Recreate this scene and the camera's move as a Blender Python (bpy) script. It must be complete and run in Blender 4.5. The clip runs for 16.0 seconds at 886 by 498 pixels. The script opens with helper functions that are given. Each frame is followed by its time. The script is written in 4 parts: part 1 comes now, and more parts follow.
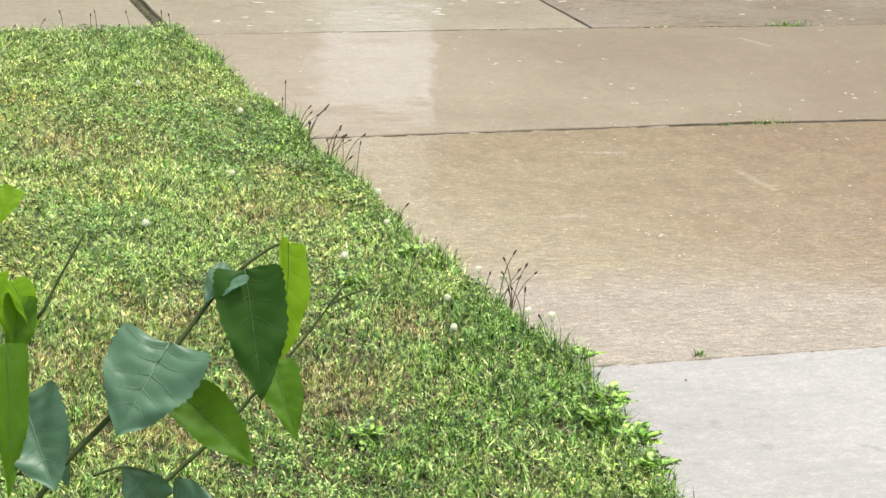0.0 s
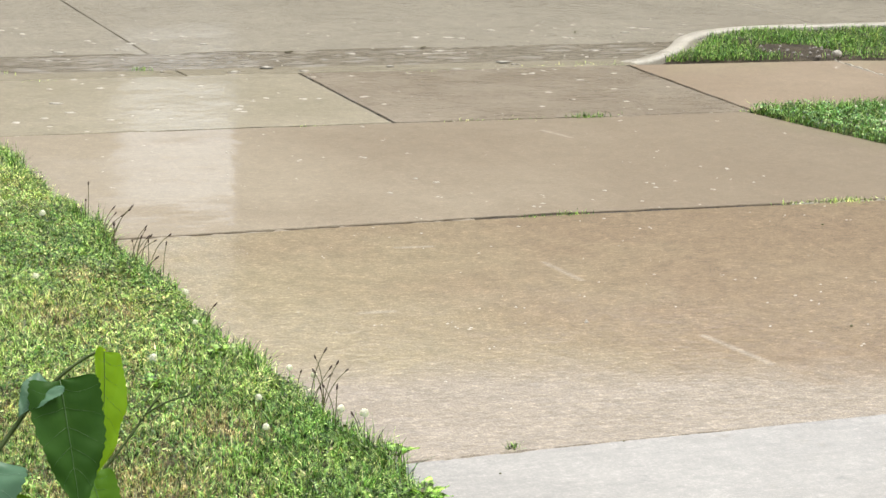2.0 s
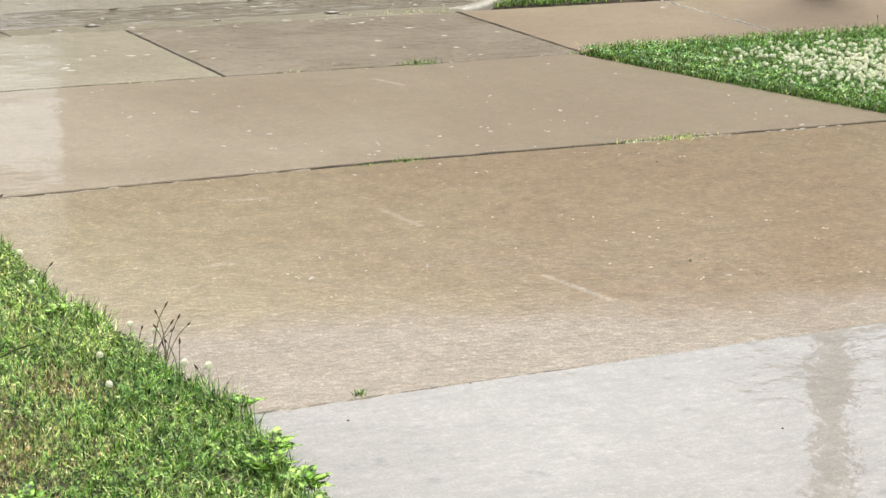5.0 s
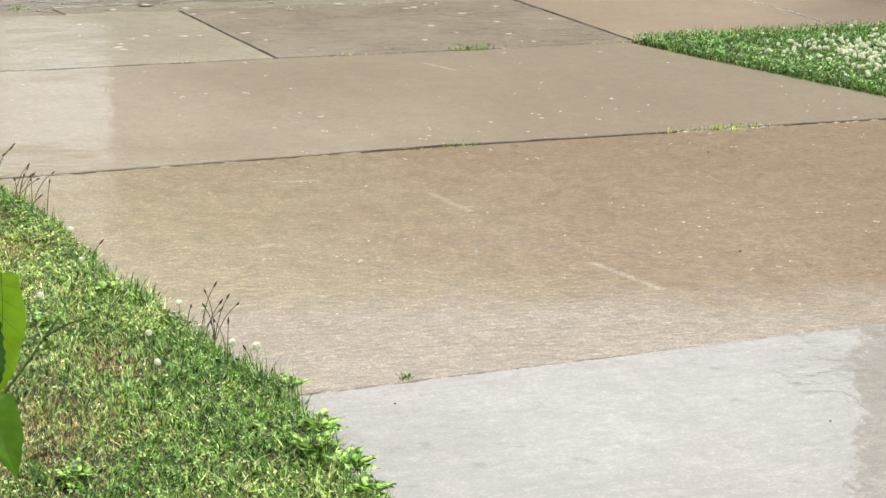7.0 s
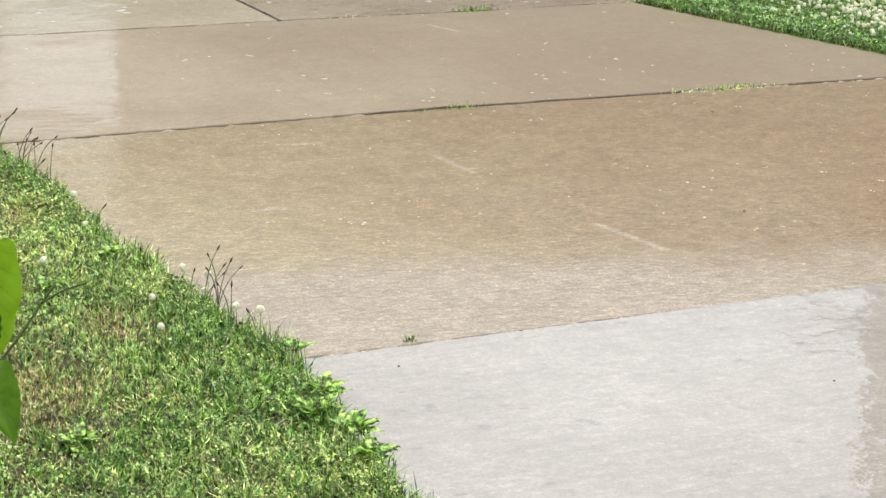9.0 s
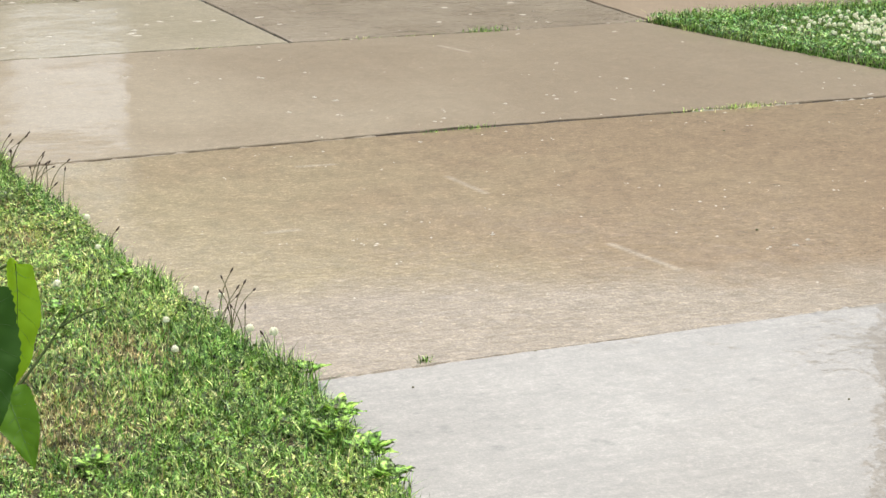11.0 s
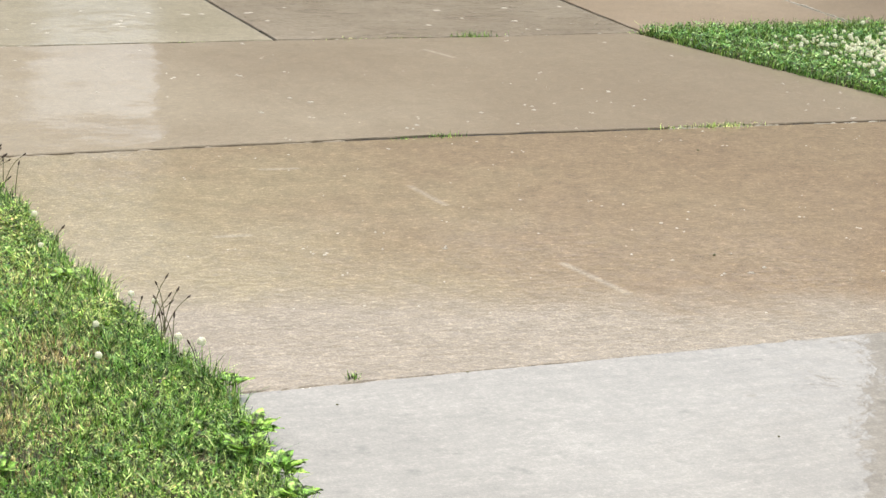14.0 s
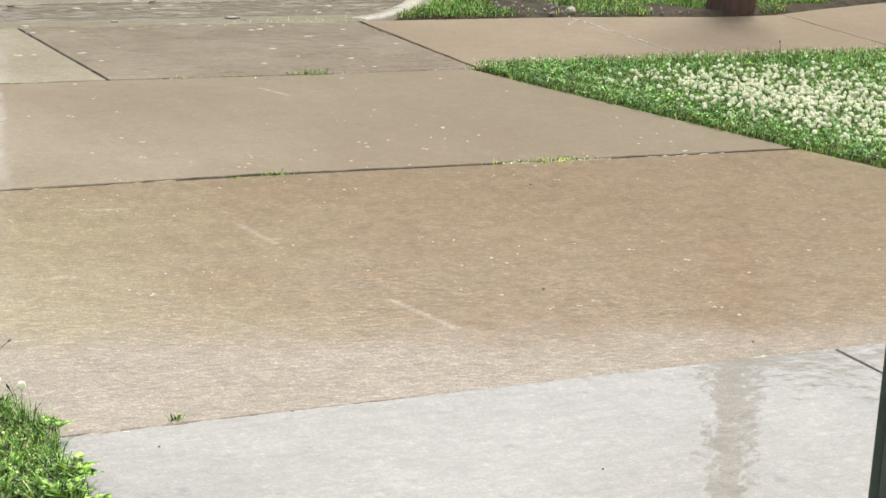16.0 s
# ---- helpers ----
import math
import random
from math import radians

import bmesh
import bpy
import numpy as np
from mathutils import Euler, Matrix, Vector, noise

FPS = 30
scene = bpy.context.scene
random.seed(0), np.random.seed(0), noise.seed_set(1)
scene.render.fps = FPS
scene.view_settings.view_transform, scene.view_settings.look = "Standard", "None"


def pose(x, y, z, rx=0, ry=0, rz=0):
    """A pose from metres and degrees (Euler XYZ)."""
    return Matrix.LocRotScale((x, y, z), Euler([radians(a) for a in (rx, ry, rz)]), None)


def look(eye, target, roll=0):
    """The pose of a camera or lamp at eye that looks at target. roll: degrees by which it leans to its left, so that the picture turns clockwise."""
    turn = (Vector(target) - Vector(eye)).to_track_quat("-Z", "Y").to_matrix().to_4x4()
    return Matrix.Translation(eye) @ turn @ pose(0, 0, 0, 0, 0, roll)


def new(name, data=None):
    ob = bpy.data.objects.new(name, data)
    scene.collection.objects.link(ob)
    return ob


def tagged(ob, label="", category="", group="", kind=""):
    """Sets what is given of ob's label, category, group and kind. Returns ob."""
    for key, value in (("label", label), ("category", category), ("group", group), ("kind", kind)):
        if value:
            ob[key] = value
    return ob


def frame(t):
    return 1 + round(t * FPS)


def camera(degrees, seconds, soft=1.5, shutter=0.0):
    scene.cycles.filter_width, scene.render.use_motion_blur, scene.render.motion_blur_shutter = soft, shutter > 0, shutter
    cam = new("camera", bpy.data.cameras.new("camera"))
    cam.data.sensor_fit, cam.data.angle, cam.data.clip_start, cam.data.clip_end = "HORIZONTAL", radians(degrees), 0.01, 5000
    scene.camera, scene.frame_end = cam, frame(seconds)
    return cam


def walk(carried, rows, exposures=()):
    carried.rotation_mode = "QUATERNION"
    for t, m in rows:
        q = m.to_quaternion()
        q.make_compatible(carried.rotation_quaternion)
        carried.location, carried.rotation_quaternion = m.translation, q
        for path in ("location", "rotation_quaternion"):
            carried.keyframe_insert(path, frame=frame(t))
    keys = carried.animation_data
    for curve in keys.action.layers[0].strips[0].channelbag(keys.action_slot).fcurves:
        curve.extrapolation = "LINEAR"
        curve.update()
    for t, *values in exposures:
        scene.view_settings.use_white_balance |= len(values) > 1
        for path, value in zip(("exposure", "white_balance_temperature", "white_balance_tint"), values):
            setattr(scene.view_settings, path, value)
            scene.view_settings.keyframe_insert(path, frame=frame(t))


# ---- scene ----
cam = camera(22.0, 16.0)
PATH = [
    (0, (-3.065, -2.206, 1.581), (-2.464, -0.386, 1.011), 2.6),
    (0.5, (-3.067, -2.222, 1.59), (-2.445, -0.397, 1.059), 2.7),
    (1, (-3.057, -2.224, 1.592), (-2.411, -0.396, 1.101), 2.8),
    (1.5, (-3.057, -2.229, 1.594), (-2.369, -0.414, 1.112), 2.7),
    (2, (-3.073, -2.189, 1.585), (-2.306, -0.406, 1.101), 2.5),
    (2.5, (-3.07, -2.163, 1.575), (-2.225, -0.42, 1.076), 2.2),
    (3, (-3.068, -2.167, 1.572), (-2.163, -0.46, 1.056), 1.7),
    (3.2, (-3.066, -2.158, 1.562), (-2.143, -0.462, 1.041), 1.6),
    (5.3, (-3.075, -2.16, 1.552), (-2.186, -0.444, 1.036), 1.5),
    (5.5, (-3.073, -2.149, 1.55), (-2.192, -0.43, 1.032), 1.7),
    (6, (-3.074, -2.145, 1.55), (-2.217, -0.414, 1.033), 1.7),
    (6.5, (-3.08, -2.15, 1.549), (-2.23, -0.416, 1.028), 1.8),
    (7, (-3.081, -2.156, 1.55), (-2.222, -0.429, 1.021), 2.2),
    (7.5, (-3.079, -2.15, 1.548), (-2.219, -0.426, 1.012), 2.6),
    (8, (-3.078, -2.144, 1.548), (-2.224, -0.417, 1.01), 2.6),
    (8.5, (-3.07, -2.141, 1.544), (-2.224, -0.415, 0.994), 2.1),
    (9, (-3.07, -2.155, 1.551), (-2.22, -0.434, 0.989), 1.8),
    (11.3, (-3.077, -2.15, 1.552), (-2.232, -0.42, 1.009), 1.3),
    (11.5, (-3.076, -2.139, 1.552), (-2.211, -0.42, 1.008), 1.6),
    (12, (-3.074, -2.134, 1.548), (-2.177, -0.434, 0.994), 2.3),
    (12.5, (-3.073, -2.12, 1.545), (-2.159, -0.435, 0.975), 3.2),
    (13, (-3.077, -2.082, 1.541), (-2.155, -0.401, 0.97), 3.4),
    (13.5, (-2.979, -2.114, 1.566), (-2.112, -0.404, 0.994), 3.3),
    (14, (-2.853, -2.171, 1.6), (-2.038, -0.431, 1.045), 3.6),
    (14.5, (-2.801, -2.189, 1.609), (-1.968, -0.449, 1.079), 2.9),
    (15, (-2.791, -2.188, 1.608), (-1.925, -0.46, 1.093), 3.1),
    (15.5, (-2.784, -2.197, 1.609), (-1.882, -0.487, 1.097), 3.4),
    (16, (-2.776, -2.195, 1.601), (-1.849, -0.5, 1.085), 3.6),
]
walk(cam, [(t, look(eye, target, roll)) for t, eye, target, roll in PATH], exposures=[(0, -0.30), (1.5, -0.30), (2.2, -0.38), (2.8, -0.42), (16, -0.42)])

# ---- world, sun, exposure ----
world = bpy.data.worlds.new("overcast_sky")
scene.world = world
world.use_nodes = True
wn = world.node_tree
wn.nodes.clear()
sky = wn.nodes.new("ShaderNodeTexSky")
sky.sky_type, sky.sun_disc = "NISHITA", False
sky.sun_elevation, sky.sun_rotation = radians(68), radians(51)
sky.dust_density, sky.air_density = 4.0, 1.0
bg_sky = wn.nodes.new("ShaderNodeBackground")
bg_sky.inputs["Strength"].default_value = 0.05
wn.links.new(sky.outputs[0], bg_sky.inputs["Color"])
bg_cloud = wn.nodes.new("ShaderNodeBackground")
bg_cloud.inputs["Color"].default_value = (0.91, 0.96, 1.0, 1)
cloud_co = wn.nodes.new("ShaderNodeTexCoord")
cloud = wn.nodes.new("ShaderNodeTexNoise")
cloud.inputs["Scale"].default_value, cloud.inputs["Detail"].default_value, cloud.inputs["Roughness"].default_value = 4.5, 5.0, 0.6
wn.links.new(cloud_co.outputs["Generated"], cloud.inputs["Vector"])
cloud_cover = wn.nodes.new("ShaderNodeMapRange")
for key, value in (("From Min", 0.3), ("From Max", 0.7), ("To Min", 0.85), ("To Max", 1.85)):
    cloud_cover.inputs[key].default_value = value
wn.links.new(cloud.outputs["Fac"], cloud_cover.inputs["Value"])
wn.links.new(cloud_cover.outputs[0], bg_cloud.inputs["Strength"])
both = wn.nodes.new("ShaderNodeAddShader")
wn.links.new(bg_sky.outputs[0], both.inputs[0])
wn.links.new(bg_cloud.outputs[0], both.inputs[1])
wout = wn.nodes.new("ShaderNodeOutputWorld")
wn.links.new(both.outputs[0], wout.inputs["Surface"])

sun = new("sun", bpy.data.lights.new("sun", "SUN"))
sun.data.energy, sun.data.angle, sun.data.color = 6.2, radians(12), (1.0, 0.96, 0.90)
sun.matrix_world = look((8.0, 6.5, 26), (0, 0, 0))


# ---- materials ----
def material(name):
    m = bpy.data.materials.new(name)
    m.use_nodes = True
    t = m.node_tree
    return m, t, t.nodes["Principled BSDF"]


def nd(t, kind, **values):
    n = t.nodes.new(kind)
    for k, v in values.items():
        n.inputs[k.replace("_", " ")].default_value = v
    return n


def noise_tex(t, scale, detail=4.0, rough=0.6, stretch=None):
    co = t.nodes.new("ShaderNodeTexCoord")
    n = nd(t, "ShaderNodeTexNoise", Scale=scale, Detail=detail, Roughness=rough)
    if stretch:
        mp = t.nodes.new("ShaderNodeMapping")
        mp.inputs["Scale"].default_value = stretch
        t.links.new(co.outputs["Object"], mp.inputs["Vector"])
        t.links.new(mp.outputs[0], n.inputs["Vector"])
    else:
        t.links.new(co.outputs["Object"], n.inputs["Vector"])
    return n.outputs["Fac"]


def ramp(t, fac, stops):
    r = t.nodes.new("ShaderNodeValToRGB")
    while len(r.color_ramp.elements) < len(stops):
        r.color_ramp.elements.new(0.5)
    for e, (p, c) in zip(r.color_ramp.elements, stops):
        e.position = p
        e.color = (*c, 1) if len(c) == 3 else (c[0], c[0], c[0], 1)
    t.links.new(fac, r.inputs["Fac"])
    return r.outputs["Color"]


def mix(t, fac, a, b, mode="MIX"):
    n = t.nodes.new("ShaderNodeMix")
    n.data_type, n.blend_type = "RGBA", mode
    for sock, v in ((n.inputs["Factor"], fac), (n.inputs["A"], a), (n.inputs["B"], b)):
        if hasattr(v, "is_output"):
            t.links.new(v, sock)
        else:
            sock.default_value = v if isinstance(v, float) else (*v, 1)
    return n.outputs["Result"]


def bump(t, height, strength, distance=0.01, chain=None):
    b = nd(t, "ShaderNodeBump", Strength=strength, Distance=distance)
    t.links.new(height, b.inputs["Height"])
    if chain:
        t.links.new(chain, b.inputs["Normal"])
    return b.outputs["Normal"]


def math_node(t, op, a, b, clamp=False):
    n = t.nodes.new("ShaderNodeMath")
    n.operation, n.use_clamp = op, clamp
    for s, v in zip(n.inputs, (a, b)):
        if hasattr(v, "is_output"):
            t.links.new(v, s)
        else:
            s.default_value = v
    return n.outputs[0]


def concrete(name, col, blot, film=0.12, ripple=0.25, dry=None, wet=1.0, fine=0.10, scuffs=(), ior=1.35, swell=30.0, chop=0.5, wash_sheen=None, patch=1.7, stained=0.15, still=None, broom=0.0):
    """Wet concrete: a mottled base under a thin film of rain water. dry: (colour, y below which it is paler); still: y over which the ripples die down."""
    m, t, p = material(name)
    big = noise_tex(t, patch, 5, 0.62)
    base = mix(t, ramp(t, big, [(0.32, (0,)), (0.72, (1,))]), col, blot)
    # Paler left: silt on the tan slab, painted sky reflection on the far slab.
    if wash_sheen:
        co = t.nodes.new("ShaderNodeTexCoord")
        sx = t.nodes.new("ShaderNodeSeparateXYZ")
        t.links.new(co.outputs["Object"], sx.inputs[0])
        drift = math_node(t, "MULTIPLY", math_node(t, "SUBTRACT", noise_tex(t, 1.1, 5, 0.6), 0.5), 3.2)
        silt = math_node(t, "MULTIPLY", math_node(t, "SUBTRACT", math_node(t, "ADD", drift, wash_sheen[1]), sx.outputs["X"]), 0.75, True)
        base = mix(t, silt, base, wash_sheen[0])
    if dry:
        co = t.nodes.new("ShaderNodeTexCoord")
        sx = t.nodes.new("ShaderNodeSeparateXYZ")
        t.links.new(co.outputs["Object"], sx.inputs[0])
        wob = math_node(t, "MULTIPLY", math_node(t, "SUBTRACT", noise_tex(t, 2.6, 6, 0.65), 0.5), 0.55)
        lean = math_node(t, "MULTIPLY", sx.outputs["X"], -0.25)
        yy = math_node(t, "SUBTRACT", math_node(t, "SUBTRACT", sx.outputs["Y"], wob), lean)
        edge = math_node(t, "MULTIPLY", math_node(t, "SUBTRACT", dry[1], yy), 4.0, True)
        base = mix(t, edge, base, dry[0])
    for ax, ay, bx, by, wide in scuffs:
        co3 = t.nodes.new("ShaderNodeTexCoord")
        rel = t.nodes.new("ShaderNodeVectorMath")
        rel.operation = "SUBTRACT"
        t.links.new(co3.outputs["Object"], rel.inputs[0])
        rel.inputs[1].default_value = (ax, ay, 0)
        dot = t.nodes.new("ShaderNodeVectorMath")
        dot.operation = "DOT_PRODUCT"
        t.links.new(rel.outputs[0], dot.inputs[0])
        ll = (bx - ax) ** 2 + (by - ay) ** 2
        dot.inputs[1].default_value = ((bx - ax) / ll, (by - ay) / ll, 0)
        along = math_node(t, "MAXIMUM", math_node(t, "MINIMUM", dot.outputs["Value"], 1.0), 0.0)
        foot = t.nodes.new("ShaderNodeVectorMath")
        foot.operation = "SCALE"
        foot.inputs[0].default_value = (bx - ax, by - ay, 0)
        t.links.new(along, foot.inputs["Scale"])
        gap = t.nodes.new("ShaderNodeVectorMath")
        gap.operation = "DISTANCE"
        t.links.new(rel.outputs[0], gap.inputs[0])
        t.links.new(foot.outputs[0], gap.inputs[1])
        near = math_node(t, "SUBTRACT", 1.0, math_node(t, "DIVIDE", gap.outputs["Value"], wide), True)
        worn = math_node(t, "MULTIPLY", near, math_node(t, "MULTIPLY", noise_tex(t, 30.0, 3, 0.6), 0.85), True)
        base = mix(t, worn, base, (0.44, 0.40, 0.33))
    streak = noise_tex(t, 13.0, 5, 0.72)
    base = mix(t, 0.75, base, ramp(t, streak, [(0.3, (1 - 1.5 * fine,)), (0.7, (1 + 1.2 * fine,))]), "MULTIPLY")
    # Bright-biased ramps on the grain also paint wet ripple glints into the base.
    grit = noise_tex(t, 160.0, 3, 0.75)
    base = mix(t, 0.8, base, ramp(t, grit, [(0.32, (1 - 1.8 * fine,)), (0.52, (1.0,)), (0.68, (1 + 3.0 * fine,))]), "MULTIPLY")
    wave_glint = noise_tex(t, 52.0, 4, 0.7, (0.8, 1.1, 1))
    base = mix(t, 0.8, base, ramp(t, wave_glint, [(0.3, (1 - 1.2 * fine,)), (0.54, (1.0,)), (0.70, (1 + 3.2 * fine,))]), "MULTIPLY")
    if broom:
        brushed = noise_tex(t, 42.0, 4, 0.65, (0.16, 1.0, 1))
        base = mix(t, 1.0, base, ramp(t, brushed, [(0.32, (1 - 1.6 * broom,)), (0.5, (1.0,)), (0.68, (1 + 1.2 * broom,))]), "MULTIPLY")
    stains = noise_tex(t, 15.0, 2, 0.5)
    base = mix(t, stained, base, ramp(t, stains, [(0.25, (0.5,)), (0.35, (1.0,))]), "MULTIPLY")
    t.links.new(base, p.inputs["Base Color"])
    p.inputs["Roughness"].default_value = 0.65
    p.inputs["Specular IOR Level"].default_value = 0.2
    t.links.new(bump(t, grit, 0.25, 0.003), p.inputs["Normal"])
    pool = noise_tex(t, 3.1, 4, 0.6, (0.7, 1.3, 1))
    p.inputs["Coat Weight"].default_value = wet
    p.inputs["Coat IOR"].default_value = ior
    cr = t.nodes.new("ShaderNodeMapRange")
    cr.inputs["From Min"].default_value, cr.inputs["From Max"].default_value = 0.35, 0.65
    cr.inputs["To Min"].default_value, cr.inputs["To Max"].default_value = film * 0.6, film * 1.9
    t.links.new(pool, cr.inputs["Value"])
    t.links.new(cr.outputs[0], p.inputs["Coat Roughness"])
    w1 = noise_tex(t, swell, 3, 0.55, (0.7, 1.25, 1))
    w2 = noise_tex(t, 95.0, 2, 0.5)
    calm = ramp(t, noise_tex(t, 2.4, 3, 0.6), [(0.35, (0.35,)), (0.7, (1.0,))])
    if still:
        co4 = t.nodes.new("ShaderNodeTexCoord")
        sy = t.nodes.new("ShaderNodeSeparateXYZ")
        t.links.new(co4.outputs["Object"], sy.inputs[0])
        lull = t.nodes.new("ShaderNodeMapRange")
        lull.inputs["From Min"].default_value, lull.inputs["From Max"].default_value = still
        lull.inputs["To Min"].default_value, lull.inputs["To Max"].default_value = 1.0, 0.22
        t.links.new(sy.outputs["Y"], lull.inputs["Value"])
        calm = math_node(t, "MULTIPLY", calm, lull.outputs[0])
    rings = nd(t, "ShaderNodeTexVoronoi", Scale=24.0)
    co2 = t.nodes.new("ShaderNodeTexCoord")
    t.links.new(co2.outputs["Object"], rings.inputs["Vector"])
    h1 = math_node(t, "MULTIPLY", math_node(t, "ADD", w1, math_node(t, "MULTIPLY", rings.outputs["Distance"], 0.35)), calm)
    t.links.new(bump(t, w2, ripple * chop, 0.002, bump(t, h1, ripple, 0.004)), p.inputs["Coat Normal"])
    return m


def blades(name, stops, patch_scale, patch_stops, amount, rough=0.45, through_light=0.25, gain=1.0, clumps=True, top=2.0):
    """Leaf blades: each island its own tint, with tints drifting over the lawn; clumps also carry painted shade."""
    m, t, p = material(name)
    geo = t.nodes.new("ShaderNodeNewGeometry")
    own = ramp(t, geo.outputs["Random Per Island"], [(a, tuple(gain * v for v in b)) for a, b in stops])
    patch = ramp(t, noise_tex(t, patch_scale, 4, 0.6), patch_stops)
    c = mix(t, amount, own, patch, "MULTIPLY")
    # Fine noise paints shaded gaps and bright tips of clumps into the colour.
    clump_shade = ramp(t, noise_tex(t, 72.0, 2, 0.6), [(0.37, (0.08,)), (0.5, (0.85,)), (0.63, (1.06 * top,))])
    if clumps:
        c = mix(t, 1.0, c, clump_shade, "MULTIPLY")
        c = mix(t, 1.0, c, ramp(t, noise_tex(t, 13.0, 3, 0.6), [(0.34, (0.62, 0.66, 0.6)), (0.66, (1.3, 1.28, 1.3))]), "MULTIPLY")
    t.links.new(c, p.inputs["Base Color"])
    p.inputs["Roughness"].default_value = rough
    p.inputs["Specular IOR Level"].default_value = 0.35
    tr = t.nodes.new("ShaderNodeBsdfTranslucent")
    t.links.new(mix(t, 1.0, c, (1.12, 1.08, 0.8), "MULTIPLY"), tr.inputs["Color"])
    sh = t.nodes.new("ShaderNodeMixShader")
    sh.inputs[0].default_value = through_light
    t.links.new(p.outputs[0], sh.inputs[1])
    t.links.new(tr.outputs[0], sh.inputs[2])
    t.links.new(sh.outputs[0], t.nodes["Material Output"].inputs["Surface"])
    return m


def plain(name, a, b, scale, rough, relief=0.2, dist=0.004, stretch=None, spec=0.4):
    m, t, p = material(name)
    f = noise_tex(t, scale, 6, 0.65, stretch)
    g = noise_tex(t, scale * 7, 3, 0.6, stretch)
    c = mix(t, ramp(t, f, [(0.3, (0,)), (0.7, (1,))]), a, b)
    c = mix(t, 0.7, c, ramp(t, g, [(0.3, (0.75,)), (0.7, (1.2,))]), "MULTIPLY")
    t.links.new(c, p.inputs["Base Color"])
    p.inputs["Roughness"].default_value = rough
    p.inputs["Specular IOR Level"].default_value = spec
    t.links.new(bump(t, g, relief, dist, bump(t, f, relief, dist * 3)), p.inputs["Normal"])
    return m


M_SLAB_NEAR = concrete("wet_concrete_pale", (0.245, 0.225, 0.195), (0.300, 0.278, 0.245), 0.018, 0.36, fine=0.085, ior=1.62, swell=19.0, chop=0.15, stained=0.5, broom=0.05)
M_SLAB_MID = concrete("wet_concrete_tan", (0.222, 0.157, 0.098), (0.245, 0.184, 0.114), 0.025, 0.62, dry=((0.285, 0.238, 0.182), 2.40), fine=0.17, swell=44.0, chop=0.35, still=(2.5, 3.6), wash_sheen=((0.280, 0.230, 0.143), 0.0), patch=0.9,
                      scuffs=((-0.254, 2.66, -0.216, 2.40, 0.020), (-0.337, 3.44, -0.322, 3.24, 0.018), (-1.027, 3.07, -0.946, 3.07, 0.018), (-0.682, 3.70, -0.584, 3.69, 0.018)))
# The paler left side is sky reflection put into the base colour.
M_SLAB_FAR = concrete("wet_concrete_grey_brown", (0.192, 0.150, 0.102), (0.220, 0.176, 0.122), 0.03, 0.15, wet=0.48, fine=0.08, swell=24.0, chop=0.2, wash_sheen=((0.262, 0.218, 0.157), 0.4), scuffs=((0.488, 5.22, 0.536, 5.08, 0.016),))
M_WALK = concrete("wet_sidewalk_buff", (0.262, 0.228, 0.158), (0.325, 0.285, 0.208), 0.05, 0.30, wet=0.85, fine=0.10, swell=20.0)
# Strong pale blotches put the wet panel's shiny reflections into the base colour.
M_WALK_GREY = concrete("wet_sidewalk_grey", (0.195, 0.154, 0.107), (0.310, 0.262, 0.198), 0.03, 0.60, fine=0.12, swell=18.0, chop=0.3)
M_WALK_TAN = concrete("wet_sidewalk_tan", (0.232, 0.175, 0.118), (0.292, 0.228, 0.160), 0.012, 0.10, wet=0.6, fine=0.07, patch=1.2, swell=14.0, chop=0.2)
M_STREET = concrete("wet_street_concrete", (0.285, 0.252, 0.195), (0.325, 0.29, 0.225), 0.06, 0.30, fine=0.14)
M_KERB = concrete("pale_kerb_concrete", (0.33, 0.30, 0.24), (0.40, 0.365, 0.30), 0.25, 0.3)
M_SOIL = plain("wet_soil", (0.03, 0.025, 0.018), (0.085, 0.068, 0.045), 12.0, 0.75, 0.8, 0.01, None, 0.1)
M_THATCH = plain("thatch_and_soil", (0.03, 0.028, 0.011), (0.10, 0.085, 0.038), 22.0, 0.8, 0.8, 0.01)
M_GROUND = plain("far_ground", (0.06, 0.09, 0.03), (0.10, 0.12, 0.05), 0.8, 0.9, 0.5, 0.05)
M_JOINT = plain("joint_dirt", (0.010, 0.008, 0.006), (0.025, 0.02, 0.014), 18.0, 0.8, 0.6, 0.005)
M_MOSS = plain("mossy_joint", (0.05, 0.042, 0.025), (0.15, 0.135, 0.06), 30.0, 0.9, 0.9, 0.01)
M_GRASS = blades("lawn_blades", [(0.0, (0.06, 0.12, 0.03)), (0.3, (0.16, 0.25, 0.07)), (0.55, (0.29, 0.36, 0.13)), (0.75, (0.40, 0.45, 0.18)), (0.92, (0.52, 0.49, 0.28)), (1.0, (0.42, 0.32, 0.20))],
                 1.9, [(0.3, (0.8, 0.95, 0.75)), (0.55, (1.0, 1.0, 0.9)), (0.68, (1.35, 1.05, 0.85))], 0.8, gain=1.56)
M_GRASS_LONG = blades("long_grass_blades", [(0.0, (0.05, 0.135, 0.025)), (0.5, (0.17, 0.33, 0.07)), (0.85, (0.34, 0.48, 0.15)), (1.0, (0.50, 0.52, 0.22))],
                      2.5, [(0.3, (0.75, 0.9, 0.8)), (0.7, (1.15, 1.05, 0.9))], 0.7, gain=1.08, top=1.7)
